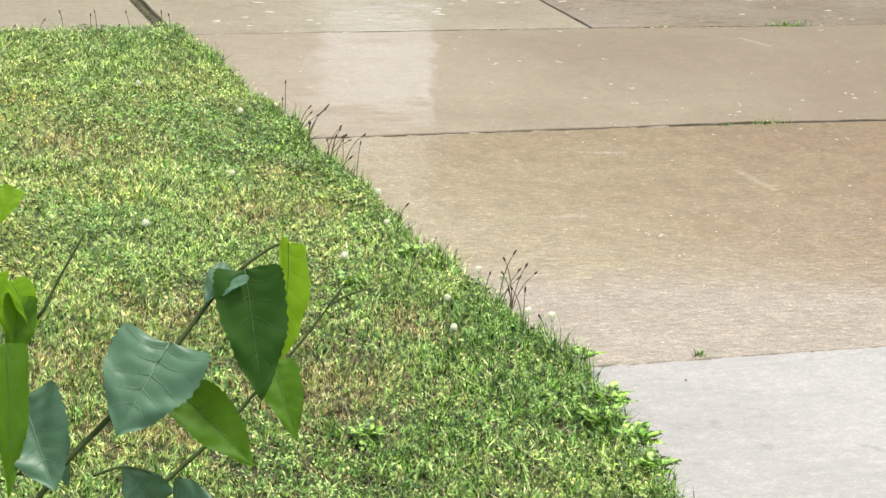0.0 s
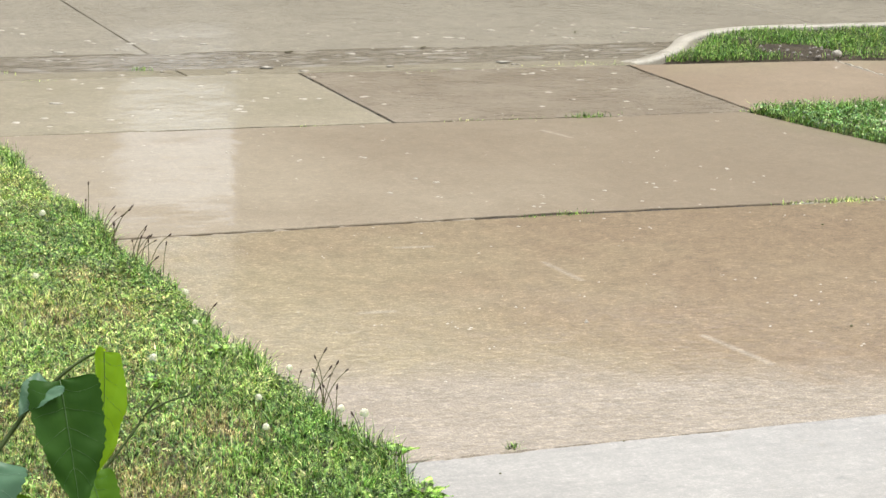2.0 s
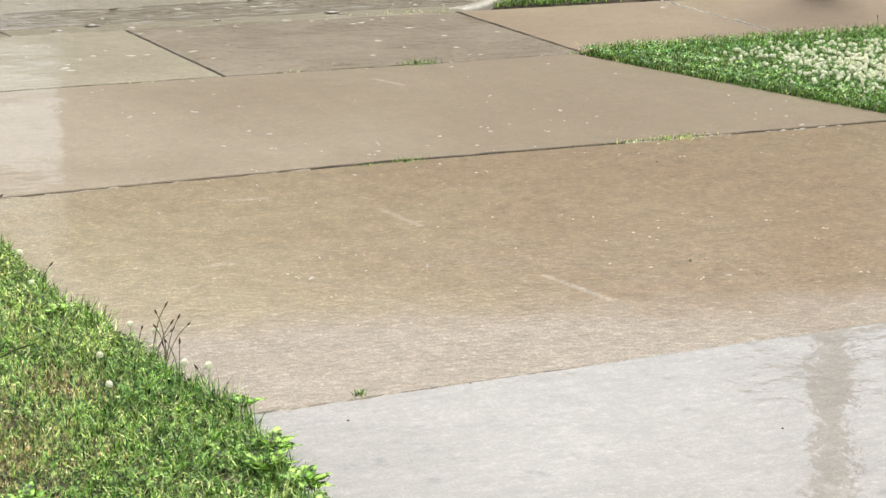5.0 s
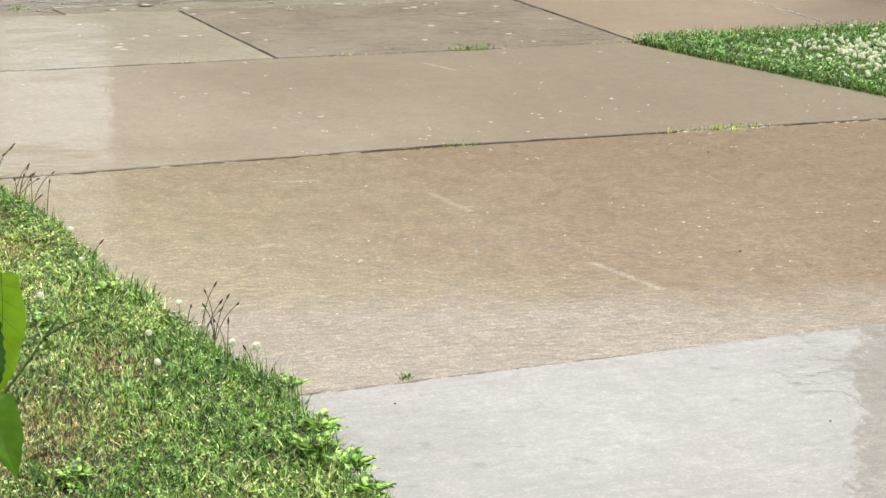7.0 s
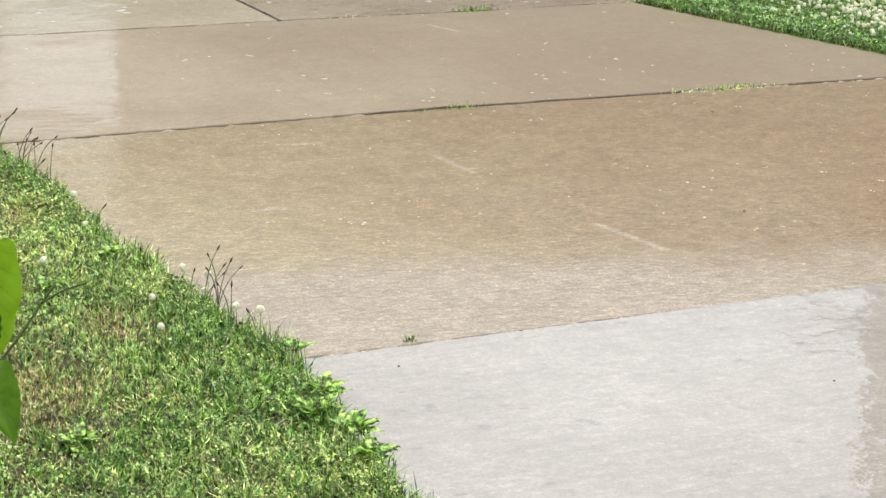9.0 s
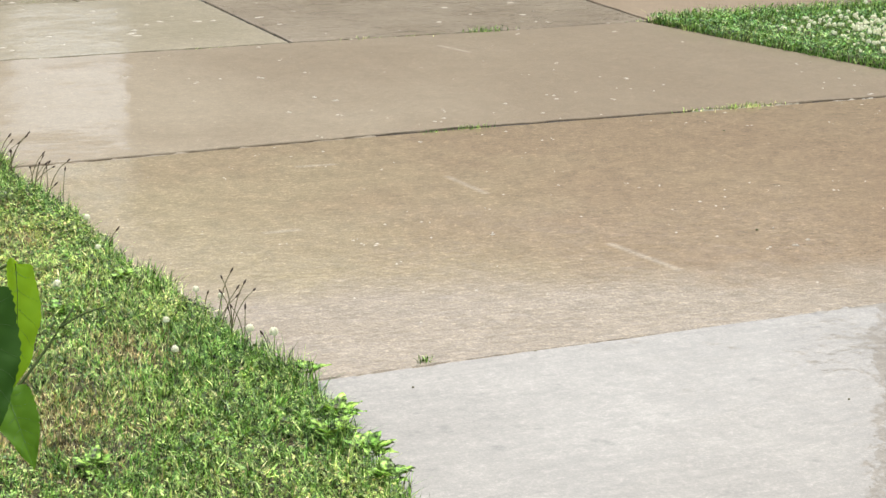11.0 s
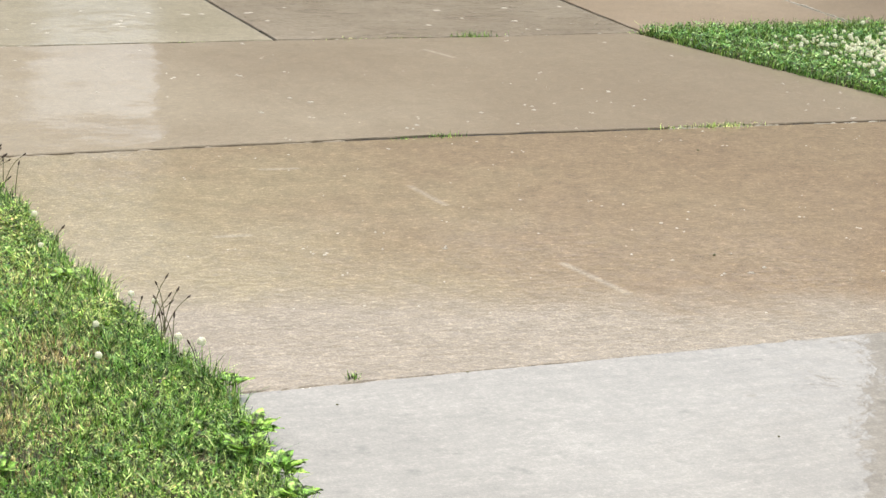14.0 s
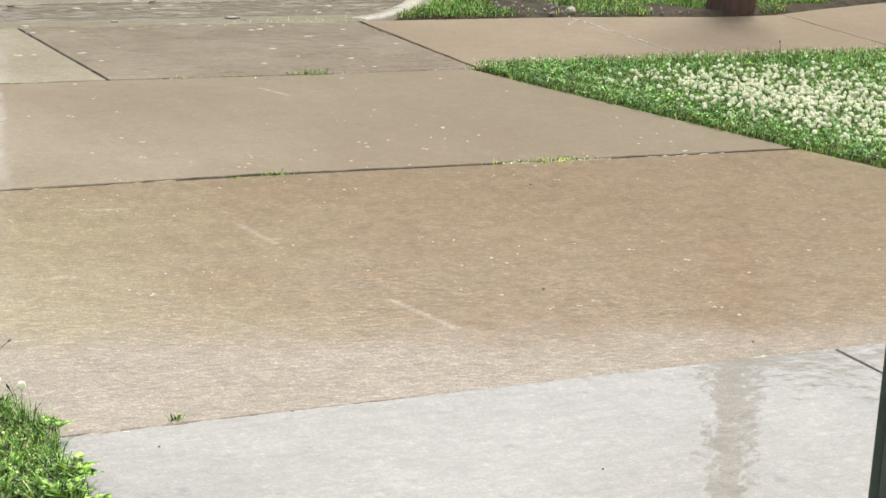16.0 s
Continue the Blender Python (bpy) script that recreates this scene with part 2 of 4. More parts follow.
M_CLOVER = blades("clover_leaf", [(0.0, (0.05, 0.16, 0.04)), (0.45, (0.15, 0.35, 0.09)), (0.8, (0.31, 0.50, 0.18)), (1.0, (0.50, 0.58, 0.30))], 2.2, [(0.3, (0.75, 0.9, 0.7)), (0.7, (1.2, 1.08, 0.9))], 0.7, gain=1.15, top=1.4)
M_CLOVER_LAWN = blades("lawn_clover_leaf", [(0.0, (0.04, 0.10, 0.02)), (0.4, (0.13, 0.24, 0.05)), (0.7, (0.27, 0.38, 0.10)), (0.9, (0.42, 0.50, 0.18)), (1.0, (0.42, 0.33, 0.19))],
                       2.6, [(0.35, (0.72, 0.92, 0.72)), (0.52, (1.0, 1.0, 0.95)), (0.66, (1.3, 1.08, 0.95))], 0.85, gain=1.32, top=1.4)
M_WEED = blades("weed_leaf", [(0.0, (0.12, 0.28, 0.045)), (1.0, (0.30, 0.47, 0.10))], 20.0, [(0.3, (0.85, 0.9, 0.8)), (0.7, (1.1, 1.05, 1.0))], 0.6)
M_STRAW = blades("dry_straw", [(0.0, (0.26, 0.185, 0.08)), (0.6, (0.54, 0.45, 0.23)), (1.0, (0.74, 0.67, 0.42))], 8.0, [(0.3, (0.8, 0.8, 0.8)), (0.7, (1.1, 1.05, 1.0))], 0.5)
M_PETAL = blades("white_petals", [(0.0, (0.80, 0.82, 0.54)), (0.5, (0.92, 0.92, 0.74)), (0.92, (0.90, 0.88, 0.74)), (1.0, (0.66, 0.52, 0.34))], 40.0, [(0.3, (0.85, 0.85, 0.8)), (0.7, (1.0, 1.0, 1.0))], 0.5, 0.6, 0.2, clumps=False)
M_SEED = plain("seed_head_brown", (0.018, 0.011, 0.008), (0.07, 0.04, 0.025), 300.0, 0.7, 0.9, 0.001)
M_STALK = plain("stalk_brown_green", (0.08, 0.07, 0.03), (0.13, 0.13, 0.05), 60.0, 0.6)
M_STEM = plain("sapling_stem", (0.035, 0.055, 0.016), (0.07, 0.095, 0.03), 90.0, 0.6, 0.3, 0.001, None, 0.12)
M_POLE = plain("creosoted_pole_wood", (0.040, 0.020, 0.012), (0.12, 0.062, 0.038), 9.0, 0.6, 0.8, 0.01, (3.0, 3.0, 0.25))
M_POST = plain("dark_grey_green_paint", (0.060, 0.075, 0.065), (0.075, 0.09, 0.078), 14.0, 0.45, 0.1, 0.002)
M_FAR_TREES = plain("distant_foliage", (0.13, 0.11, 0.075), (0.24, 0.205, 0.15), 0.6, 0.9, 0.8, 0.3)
M_PEBBLE = plain("pebble_stone", (0.06, 0.05, 0.042), (0.19, 0.165, 0.135), 25.0, 0.5)


def leaf_material(name, col, col2, shine, light, gloss=0.14):
    m, t, p = material(name)
    f = noise_tex(t, 60.0, 4, 0.6)
    c = mix(t, f, col, col2)
    t.links.new(c, p.inputs["Base Color"])
    p.inputs["Roughness"].default_value = shine
    p.inputs["Specular IOR Level"].default_value = gloss
    t.links.new(bump(t, noise_tex(t, 180.0, 3, 0.6), 0.3, 0.001), p.inputs["Normal"])
    tr = t.nodes.new("ShaderNodeBsdfTranslucent")
    t.links.new(mix(t, 1.0, c, (1.9, 1.5, 0.4), "MULTIPLY"), tr.inputs["Color"])
    sh = t.nodes.new("ShaderNodeMixShader")
    sh.inputs[0].default_value = light
    t.links.new(p.outputs[0], sh.inputs[1])
    t.links.new(tr.outputs[0], sh.inputs[2])
    t.links.new(sh.outputs[0], t.nodes["Material Output"].inputs["Surface"])
    return m


M_LEAF = leaf_material("mulberry_leaf", (0.052, 0.125, 0.065), (0.08, 0.165, 0.09), 0.45, 0.12, 0.34)
# Darker copy of the leaf: shade on its near side put into the colour.
M_LEAF_SHADED = leaf_material("mulberry_leaf_shaded_side", (0.020, 0.066, 0.007), (0.032, 0.088, 0.010), 0.6, 0.3)
# Young yellow-green, raised so that backlit glow sits in the colour.
M_LEAF_YOUNG = leaf_material("mulberry_leaf_young_backlit", (0.16, 0.33, 0.016), (0.23, 0.42, 0.022), 0.55, 0.55)
M_LEAF_FRESH = leaf_material("mulberry_leaf_fresh", (0.060, 0.150, 0.010), (0.092, 0.205, 0.013), 0.55, 0.42)
M_VEIN = plain("leaf_vein", (0.15, 0.23, 0.15), (0.19, 0.27, 0.18), 80.0, 0.5)
M_VEIN_GREEN = plain("leaf_vein_green", (0.05, 0.11, 0.025), (0.08, 0.15, 0.04), 80.0, 0.5)

m_drop, t_drop, p_drop = material("rain_water")
p_drop.inputs["Base Color"].default_value = (0.85, 0.86, 0.86, 1)
p_drop.inputs["Roughness"].default_value = 0.55
t_drop.links.new(mix(t_drop, noise_tex(t_drop, 90.0), (0.27, 0.24, 0.19), (0.44, 0.40, 0.33)), p_drop.inputs["Base Color"])
M_DROP = m_drop


# ---- mesh helpers ----
rng = np.random.default_rng(7)


def mesh_np(name, verts, faces, mat, smooth=False):
    me = bpy.data.meshes.new(name)
    me.from_pydata(np.asarray(verts).tolist(), [], np.asarray(faces).tolist() if isinstance(faces, np.ndarray) else faces)
    me.materials.append(mat)
    if smooth:
        me.polygons.foreach_set("use_smooth", [True] * len(me.polygons))
    me.update()
    return me


def adopt(ob, parent):
    ob.parent = parent
    return ob


def part(name, bm, mat, parent, label=""):
    me = bpy.data.meshes.new(name)
    bm.to_mesh(me)
    bm.free()
    me.materials.append(mat)
    ob = new(name, me)
    if parent:
        ob.parent = parent
    return tagged(ob, label)


def thing(name, label, category, group="", kind="", at=(0, 0, 0)):
    ob = new(name)
    ob.location = at
    return tagged(ob, label, category, group, kind)


def fbm(x, y, s, seed=0.0):
    return noise.fractal(Vector((x * s, y * s, seed)), 0.8, 2.0, 4)


def tube(bm, pts, radii, sides=6):
    """A tapered tube along pts, added to bm."""
    pts = [Vector(q) for q in pts]
    rings = []
    for i, q in enumerate(pts):
        d = (pts[min(i + 1, len(pts) - 1)] - pts[max(i - 1, 0)]).normalized()
        a = d.orthogonal().normalized()
        b = d.cross(a)
        rings.append([bm.verts.new(q + radii[i] * (math.cos(k * math.tau / sides) * a + math.sin(k * math.tau / sides) * b)) for k in range(sides)])
    for r0, r1 in zip(rings, rings[1:]):
        for k in range(sides):
            f = bm.faces.new((r0[k], r0[(k + 1) % sides], r1[(k + 1) % sides], r1[k]))
            f.smooth = True
    bm.faces.new(rings[0][::-1])
    bm.faces.new(rings[-1])


def smooth_line(pts, n):
    """Points along a soft curve through pts."""
    pts = [Vector(q) for q in pts]
    out = []
    for i in range(len(pts) - 1):
        p0, p1, p2, p3 = pts[max(i - 1, 0)], pts[i], pts[i + 1], pts[min(i + 2, len(pts) - 1)]
        for k in range(n):
            u = k / n
            out.append(0.5 * (2 * p1 + (p2 - p0) * u + (2 * p0 - 5 * p1 + 4 * p2 - p3) * u * u + (3 * p1 - p0 - 3 * p2 + p3) * u ** 3))
    return out + [pts[-1]]


# ---- ground and paving ----
def ground_sheet():
    n = 24
    ring = [0.0, 3, 6, 12, 25, 60, 150, 400, 1200]
    v, f = [], []
    for r in ring:
        for k in range(n):
            a = k * math.tau / n
            v.append((r * math.cos(a), 4 + r * math.sin(a), -0.09))
    for i in range(len(ring) - 1):
        for k in range(n):
            f.append((i * n + k, i * n + (k + 1) % n, (i + 1) * n + (k + 1) % n, (i + 1) * n + k))
    tagged(new("ground", mesh_np("ground", v, f, M_GROUND)), "green and brown ground reaching to the horizon", "ground", kind="structure")


ground_sheet()


def lay(x, y):
    """The paving is not quite square: joints and edges run slightly askew. Gives the true y of a point of the square plan."""
    x, y = np.asarray(x, float), np.asarray(y, float)
    x, y = np.broadcast_arrays(x, y)
    plan = (-5.0, 1.99, 4.0, 5.487, 6.567, 7.30, 40.0)
    true = (np.full(x.shape, -5.0), np.full(x.shape, 1.972),
            np.interp(x, [-1.5, -0.8, 0.0, 0.6, 1.9, 4.6], [3.958, 3.972, 3.985, 3.957, 3.918, 3.84]),
            np.interp(x, [-4.0, -1.4, 0.0, 0.6, 1.5, 4.5], [5.50, 5.467, 5.460, 5.435, 5.430, 5.40]),
            np.interp(x, [-6.0, 1.5, 2.55, 3.3, 3.6, 3.97, 4.5, 7.0], [6.60, 6.514, 6.475, 6.395, 6.40, 6.53, 6.67, 6.90]),
            np.full(x.shape, 7.30), np.full(x.shape, 40.0))
    out = y.copy()
    for k in range(len(plan) - 1):
        u = (y - plan[k]) / (plan[k + 1] - plan[k])
        out = np.where((u >= 0) & (u < 1), true[k] + u * (true[k + 1] - true[k]), out)
    return out


def slab(name, x0, x1, y0, y1, mat, parent, z=None, right=None, step=0.05, depth=0.10, chip=0.004):
    """A concrete slab with worn, slightly broken edges. right: (x at y0, x at y1) for a slanting side; z: height at (x, y)."""
    ra, rb = right or (x1, x1)
    nx, ny = max(4, int((max(ra, rb) - x0) / step)), max(4, int((y1 - y0) / step))
    us = [0, 0.003 / max(0.2, (x1 - x0))] + [(i + 1) / (nx + 1) for i in range(nx)] + [1 - 0.003 / max(0.2, (x1 - x0)), 1]
    vs = [0, 0.003 / (y1 - y0)] + [(j + 1) / (ny + 1) for j in range(ny)] + [1 - 0.003 / (y1 - y0), 1]
    verts, faces = [], []
    for j, w in enumerate(vs):
        y = y0 + w * (y1 - y0)
        xr = ra + w * (rb - ra)
        for i, u in enumerate(us):
            x = x0 + u * (xr - x0)
            h = (z(x, y) if z else 0.0) + 0.0022 * fbm(x, y, 1.3, 3.0) + 0.0006 * fbm(x, y, 9.0, 5.0)
            dx = dy = 0.0
            if i in (0, len(us) - 1):
                dx = chip * abs(fbm(x, y, 7.0, 1.0)) * (1 if i == 0 else -1)
            if j in (0, len(vs) - 1):
                dy = chip * abs(fbm(x, y, 7.0, 2.0)) * (1 if j == 0 else -1)
            if i in (0, len(us) - 1) or j in (0, len(vs) - 1):
                h -= 0.002 + 0.004 * abs(fbm(x, y, 11.0, 4.0))
            verts.append((x + dx, float(lay(x + dx, y + dy)), h))
    w = len(us)
    for j in range(len(vs) - 1):
        for i in range(w - 1):
            a = j * w + i
            faces.append((a, a + 1, a + w + 1, a + w))
    rim = list(range(w)) + [j * w + w - 1 for j in range(1, len(vs))] + list(range((len(vs) - 1) * w + w - 2, (len(vs) - 1) * w - 1, -1)) + [j * w for j in range(len(vs) - 2, 0, -1)]
    base = len(verts)
    verts += [(verts[k][0], verts[k][1], verts[k][2] - depth) for k in rim]
    m = len(rim)
    for k in range(m):
        faces.append((rim[(k + 1) % m], rim[k], base + k, base + (k + 1) % m))
    ob = new(name, mesh_np(name, verts, faces, mat, smooth=False))
    ob.data.polygons.foreach_set("use_smooth", [True] * len(ob.data.polygons))
    ob.data.set_sharp_from_angle(angle=radians(12))
    if parent:
        ob.parent = parent
    return ob


def fall(x, y):
    """The near slab dips gently towards the house."""
    return min(2.6, max(0.0, 1.99 - y)) * -0.022 + 0.004 * (x + 1.2)


driveway = thing("driveway", "wet tan and grey concrete driveway slabs with dark joints", "driveway", kind="structure")
slab("slab", -1.56, 0.588, -0.6, 1.987, M_SLAB_NEAR, driveway, z=fall)
slab("slab", 0.595, 3.2, -0.6, 1.986, M_SLAB_NEAR, driveway, z=fall, right=(3.4, 2.60))
slab("slab", -1.56, 0.588, -4.0, -0.607, M_SLAB_NEAR, driveway, z=fall, step=0.15)
slab("slab", 0.595, 3.4, -4.0, -0.607, M_SLAB_NEAR, driveway, z=fall, step=0.15)
slab("slab", -1.56, 2.2, 1.992, 3.989, M_SLAB_MID, driveway, right=(2.60, 1.92))
slab("slab", -1.56, 1.7, 4.014, 5.482, M_SLAB_FAR, driveway, right=(1.915, 1.46))

sidewalk = thing("sidewalk", "wet concrete sidewalk of square panels crossing the driveway", "sidewalk", kind="structure")
for x0, x1, mat in ((-4.66, -3.12, M_WALK), (-3.11, -1.585, M_WALK), (-1.535, -0.004, M_WALK), (0.010, 1.492, M_WALK_GREY),
                    (1.510, 2.527, M_WALK_TAN), (2.530, 3.65, M_WALK_TAN), (3.657, 5.2, M_WALK_TAN), (5.21, 6.7, M_WALK)):
    slab("panel", x0, x1, 5.494, 6.562, mat, sidewalk)

apron = thing("driveway_apron", "narrow pale concrete strip between sidewalk and gutter", "apron", kind="structure")
slab("strip", -2.4, -0.475, 6.574, 6.755, M_WALK, apron, z=lambda x, y: -0.05 * (y - 6.57))
slab("strip", -0.465, 1.56, 6.574, 6.755, M_WALK, apron, z=lambda x, y: -0.05 * (y - 6.57))

road = thing("road", "wet concrete road with straight sawn joints", "road", kind="structure")
for x0, x1 in ((-7.6, -4.04), (-4.03, -0.454), (-0.447, 3.124), (3.130, 6.7), (6.71, 10.2)):
    slab("road_slab", x0, x1, 6.76, 11.6, M_STREET, road, z=lambda x, y: -0.022 + 0.004 * (y - 6.76), step=0.09)
slab("road_slab", -7.6, 10.2, 11.62, 15.5, M_STREET, road, z=lambda x, y: -0.003, step=0.5)


def bed(name, label, x0, x1, y0, y1, z, mat):
    """A flat bed of dirt under joints."""
    v = [(x0, y0, z), (x1, y0, z), (x1, y1, z), (x0, y1, z)]
    return tagged(new(name, mesh_np(name, v, [(0, 1, 2, 3)], mat)), label, "dirt", kind="structure")


bed("joint_bed", "dark wet dirt in the road joints", -8, 11, 6.531, 15.6, -0.065, M_JOINT)
bed("joint_bed", "dark wet dirt in the driveway joints", -1.60, 3.3, 1.90, 5.40, -0.06, M_JOINT)
bed("joint_bed", "dark wet dirt in the sidewalk joints", -4.7, 6.8, 5.401, 6.53, -0.06, M_JOINT)


# gritty, mossy filling of the widest joint and pale silt in others
def joint_fill(x0, x1, y0, y1, z, mat, label, n=60):
    along_x = (x1 - x0) > (y1 - y0)
    verts, faces = [], []
    for i in range(n + 1):
        u = i / n
        for s in range(4):
            k = s / 3
            x = x0 + (x1 - x0) * (u if along_x else k)
            y = y0 + (y1 - y0) * (k if along_x else u)
            verts.append((x + 0.003 * fbm(x, y, 30, 7), float(lay(x, y)) + 0.003 * fbm(x, y, 30, 8), z + 0.006 * fbm(x, y, 25, 9) - (0.012 if s in (0, 3) else 0)))
    for i in range(n):
        for s in range(3):
            a = i * 4 + s
            faces.append((a, a + 4, a + 5, a + 1) if along_x else (a, a + 1, a + 5, a + 4))
    return tagged(new("joint_filling", mesh_np("joint_filling", verts, faces, mat)), label, "joint filling", kind="structure")


joint_fill(-1.582, -1.538, 5.51, 6.56, -0.003, M_MOSS, "mossy grit filling a wide sidewalk joint")
joint_fill(-1.5, -0.9, 5.480, 5.495, -0.003, M_KERB, "pale silt in a sidewalk joint")
joint_fill(0.15, 0.62, 5.480, 5.495, -0.001, M_MOSS, "moss and silt in a sidewalk joint")
joint_fill(0.78, 0.86, 3.985, 4.012, 0.0, M_KERB, "crumbled pale concrete in a driveway joint")
for x0, x1, mat in ((-1.3, -0.52, M_SLAB_MID), (-0.54, -0.18, M_SLAB_MID), (-0.2, 0.35, M_SLAB_NEAR), (0.35, 0.95, M_KERB), (1.3, 2.3, M_SLAB_NEAR)):
    joint_fill(x0, x1, 1.974, 2.004, -0.0008 + 0.002 * (x0 + 1.2), mat, "pale silt washed into a driveway joint")
joint_fill(-1.5, -0.32, 3.986, 4.012, -0.0025, M_SLAB_FAR, "grit settled in a driveway joint")
joint_fill(0.86, 1.18, 3.982, 4.010, -0.001, M_WALK, "crumbled pale concrete in a driveway joint")
joint_fill(1.30, 1.62, 3.984, 4.006, -0.003, M_KERB, "crumbled pale concrete in a driveway joint")
for x0, x1, y0, y1, z in ((-0.33, 0.79, 3.986, 4.014, -0.004), (1.17, 1.90, 3.988, 4.014, -0.005), (-0.004, 0.010, 5.50, 6.56, -0.004), (1.492, 1.510, 5.50, 6.56, -0.004),
                          (0.588, 0.595, 1.75, 1.98, 0.001), (0.588, 0.595, 1.50, 1.75, -0.005), (0.86, 1.49, 5.481, 5.495, -0.004)):
    joint_fill(x0, x1, y0, y1, z, M_JOINT, "black wet dirt packed in a paving joint", 40)
joint_fill(2.520, 2.537, 5.56, 6.56, 0.004, M_KERB, "pale mortar filling a sidewalk joint")
joint_fill(-1.1, -0.25, 6.560, 6.577, -0.004, M_KERB, "pale silt along the sidewalk edge")


# kerb returning from the drive to the street edge
def kerb(points):
    line = smooth_line(points, 6)
    bm = bmesh.new()
    prof = [(-0.045, -0.12), (-0.042, -0.010), (-0.030, 0.0), (0.028, 0.0), (0.042, -0.012), (0.048, -0.12)]
    rows = []
    for i, q in enumerate(line):
        d = (line[min(i + 1, len(line) - 1)] - line[max(i - 1, 0)])
        s = Vector((-d.y, d.x, 0)).normalized()
        rows.append([bm.verts.new(q + s * (a + 0.004 * fbm(q.x, q.y, 6, k)) + Vector((0, 0, b))) for k, (a, b) in enumerate(prof)])
    for r0, r1 in zip(rows, rows[1:]):
        for k in range(len(prof) - 1):
            bm.faces.new((r0[k], r1[k], r1[k + 1], r0[k + 1])).smooth = True
    bm.faces.new(rows[0])
    bm.faces.new(rows[-1][::-1])
    tagged(part("kerb", bm, M_KERB, None), "pale worn concrete kerb curving into the street edge", "kerb", kind="structure")


kerb([(1.53, 6.60, -0.004), (1.70, 6.68, 0.0), (1.92, 6.86, 0.01), (2.12, 7.10, 0.02), (2.40, 7.26, 0.025), (2.9, 7.33, 0.025), (4.2, 7.33, 0.025), (7.0, 7.33, 0.025)])
kerb([(-5.5, 7.33, 0.025), (-3.6, 7.31, 0.025), (-2.9, 7.20, 0.02), (-2.45, 6.98, 0.012), (-2.05, 6.78, 0.004), (-1.74, 6.66, 0.0), (-1.60, 6.62, -0.004)])


# rippled run-off water in the gutter
def gutter_water():
    nx, ny = 320, 70
    x0, x1, y0, y1 = -3.0, 2.6, 6.70, 7.25
    xs, ys = np.linspace(x0, x1, nx), np.linspace(y0, y1, ny)
    verts = []
    for j, y in enumerate(ys):
        for x in xs:
            edge = min(j, ny - 1 - j) / (ny - 1) * 2
            amp = 0.0022 * min(1.0, edge * 2.2)
            z = -0.023 + 0.005 * min(1.0, edge * 3.0) + 1.6 * amp * fbm(x * 0.45, y * 1.6, 14.0, 12) + 0.9 * amp * fbm(x * 0.5, y * 1.3, 38.0, 5) + 1.2 * amp * fbm(x * 0.4, y, 5.0, 8)
            verts.append((x, y, z))
    faces = [(j * nx + i, j * nx + i + 1, (j + 1) * nx + i + 1, (j + 1) * nx + i) for j in range(ny - 1) for i in range(nx - 1)]
    m, t, p = material("muddy_runoff_water")
    t.links.new(mix(t, noise_tex(t, 6.0, 4, 0.6), (0.14, 0.12, 0.09), (0.24, 0.21, 0.165)), p.inputs["Base Color"])
    p.inputs["Roughness"].default_value = 0.14
    p.inputs["IOR"].default_value = 1.33
    tagged(new("gutter_water", mesh_np("gutter_water", verts, faces, m, True)), "shallow rippling rain water running along the gutter", "water", kind="structure")


gutter_water()


# ---- lawns ----
def rise(y):
    """The lawn follows the near slab's slope towards the house."""
    return -0.022 * np.clip(1.99 - np.asarray(y, float), 0, 2.6)


def lawn_edge(y):
    """x of the lawn's ragged edge along the drive."""
    y = np.asarray(y, float)
    return np.interp(y, [1.3, 1.7, 1.95, 2.25, 2.6, 3.0, 4.0, 5.5], [-1.45, -1.43, -1.375, -1.42, -1.445, -1.46, -1.475, -1.53]) + 0.009 * np.sin(7.7 * y + 1) + 0.008 * np.sin(19 * y) + 0.006 * np.sin(43 * y)


def drive_right(y):
    return np.interp(y, [2.0, 3.66, 4.0, 4.74, 5.50], [2.60, 2.07, 1.915, 1.68, 1.46])


def verge_left(y):
    return np.interp(y, [6.55, 6.68, 6.86, 7.12, 7.25], [1.62, 1.78, 1.99, 2.20, 2.5])


def left_verge_edge(y):
    return np.interp(y, [6.575, 6.66, 6.78, 6.98, 7.2, 7.3], [-1.66, -1.80, -2.12, -2.52, -2.98, -3.7])


def soil_patch(name, label, x_of, y0, y1, nx, ny, mat, z0=0.0, bumps=0.012):
    verts = []
    for j in range(ny + 1):
        y = y0 + (y1 - y0) * j / ny
        a, b = x_of(y)
        for i in range(nx + 1):
            x = a + (b - a) * (i / nx)
            verts.append((x, float(lay(x, y)), z0 + float(rise(y)) + bumps * fbm(x, y, 4.0, 21) - (0.03 if i in (0, nx) or j in (0, ny) else 0)))
    w = nx + 1
    faces = [(j * w + i, j * w + i + 1, (j + 1) * w + i + 1, (j + 1) * w + i) for j in range(ny) for i in range(nx)]
    return tagged(new(name, mesh_np(name, verts, faces, mat, True)), label, "soil", kind="structure")


soil_patch("lawn_soil", "brown thatch and soil under the mown lawn", lambda y: (-9.0, float(lawn_edge(y)) + 0.01), -4.0, 5.50, 110, 150, M_THATCH, 0.006)
soil_patch("lawn_soil", "brown thatch and soil under the clover patch", lambda y: (float(drive_right(y)) + 0.01, 7.5), 2.0, 5.50, 90, 60, M_THATCH, 0.004)
soil_patch("verge_soil", "dark wet soil of the street verge", lambda y: (float(verge_left(y)), 7.5), 6.575, 7.30, 110, 20, M_SOIL, 0.012, 0.016)


soil_patch("verge_soil", "dark wet soil of the street verge", lambda y: (-6.0, float(left_verge_edge(y))), 6.575, 7.28, 60, 16, M_SOIL, 0.010, 0.01)


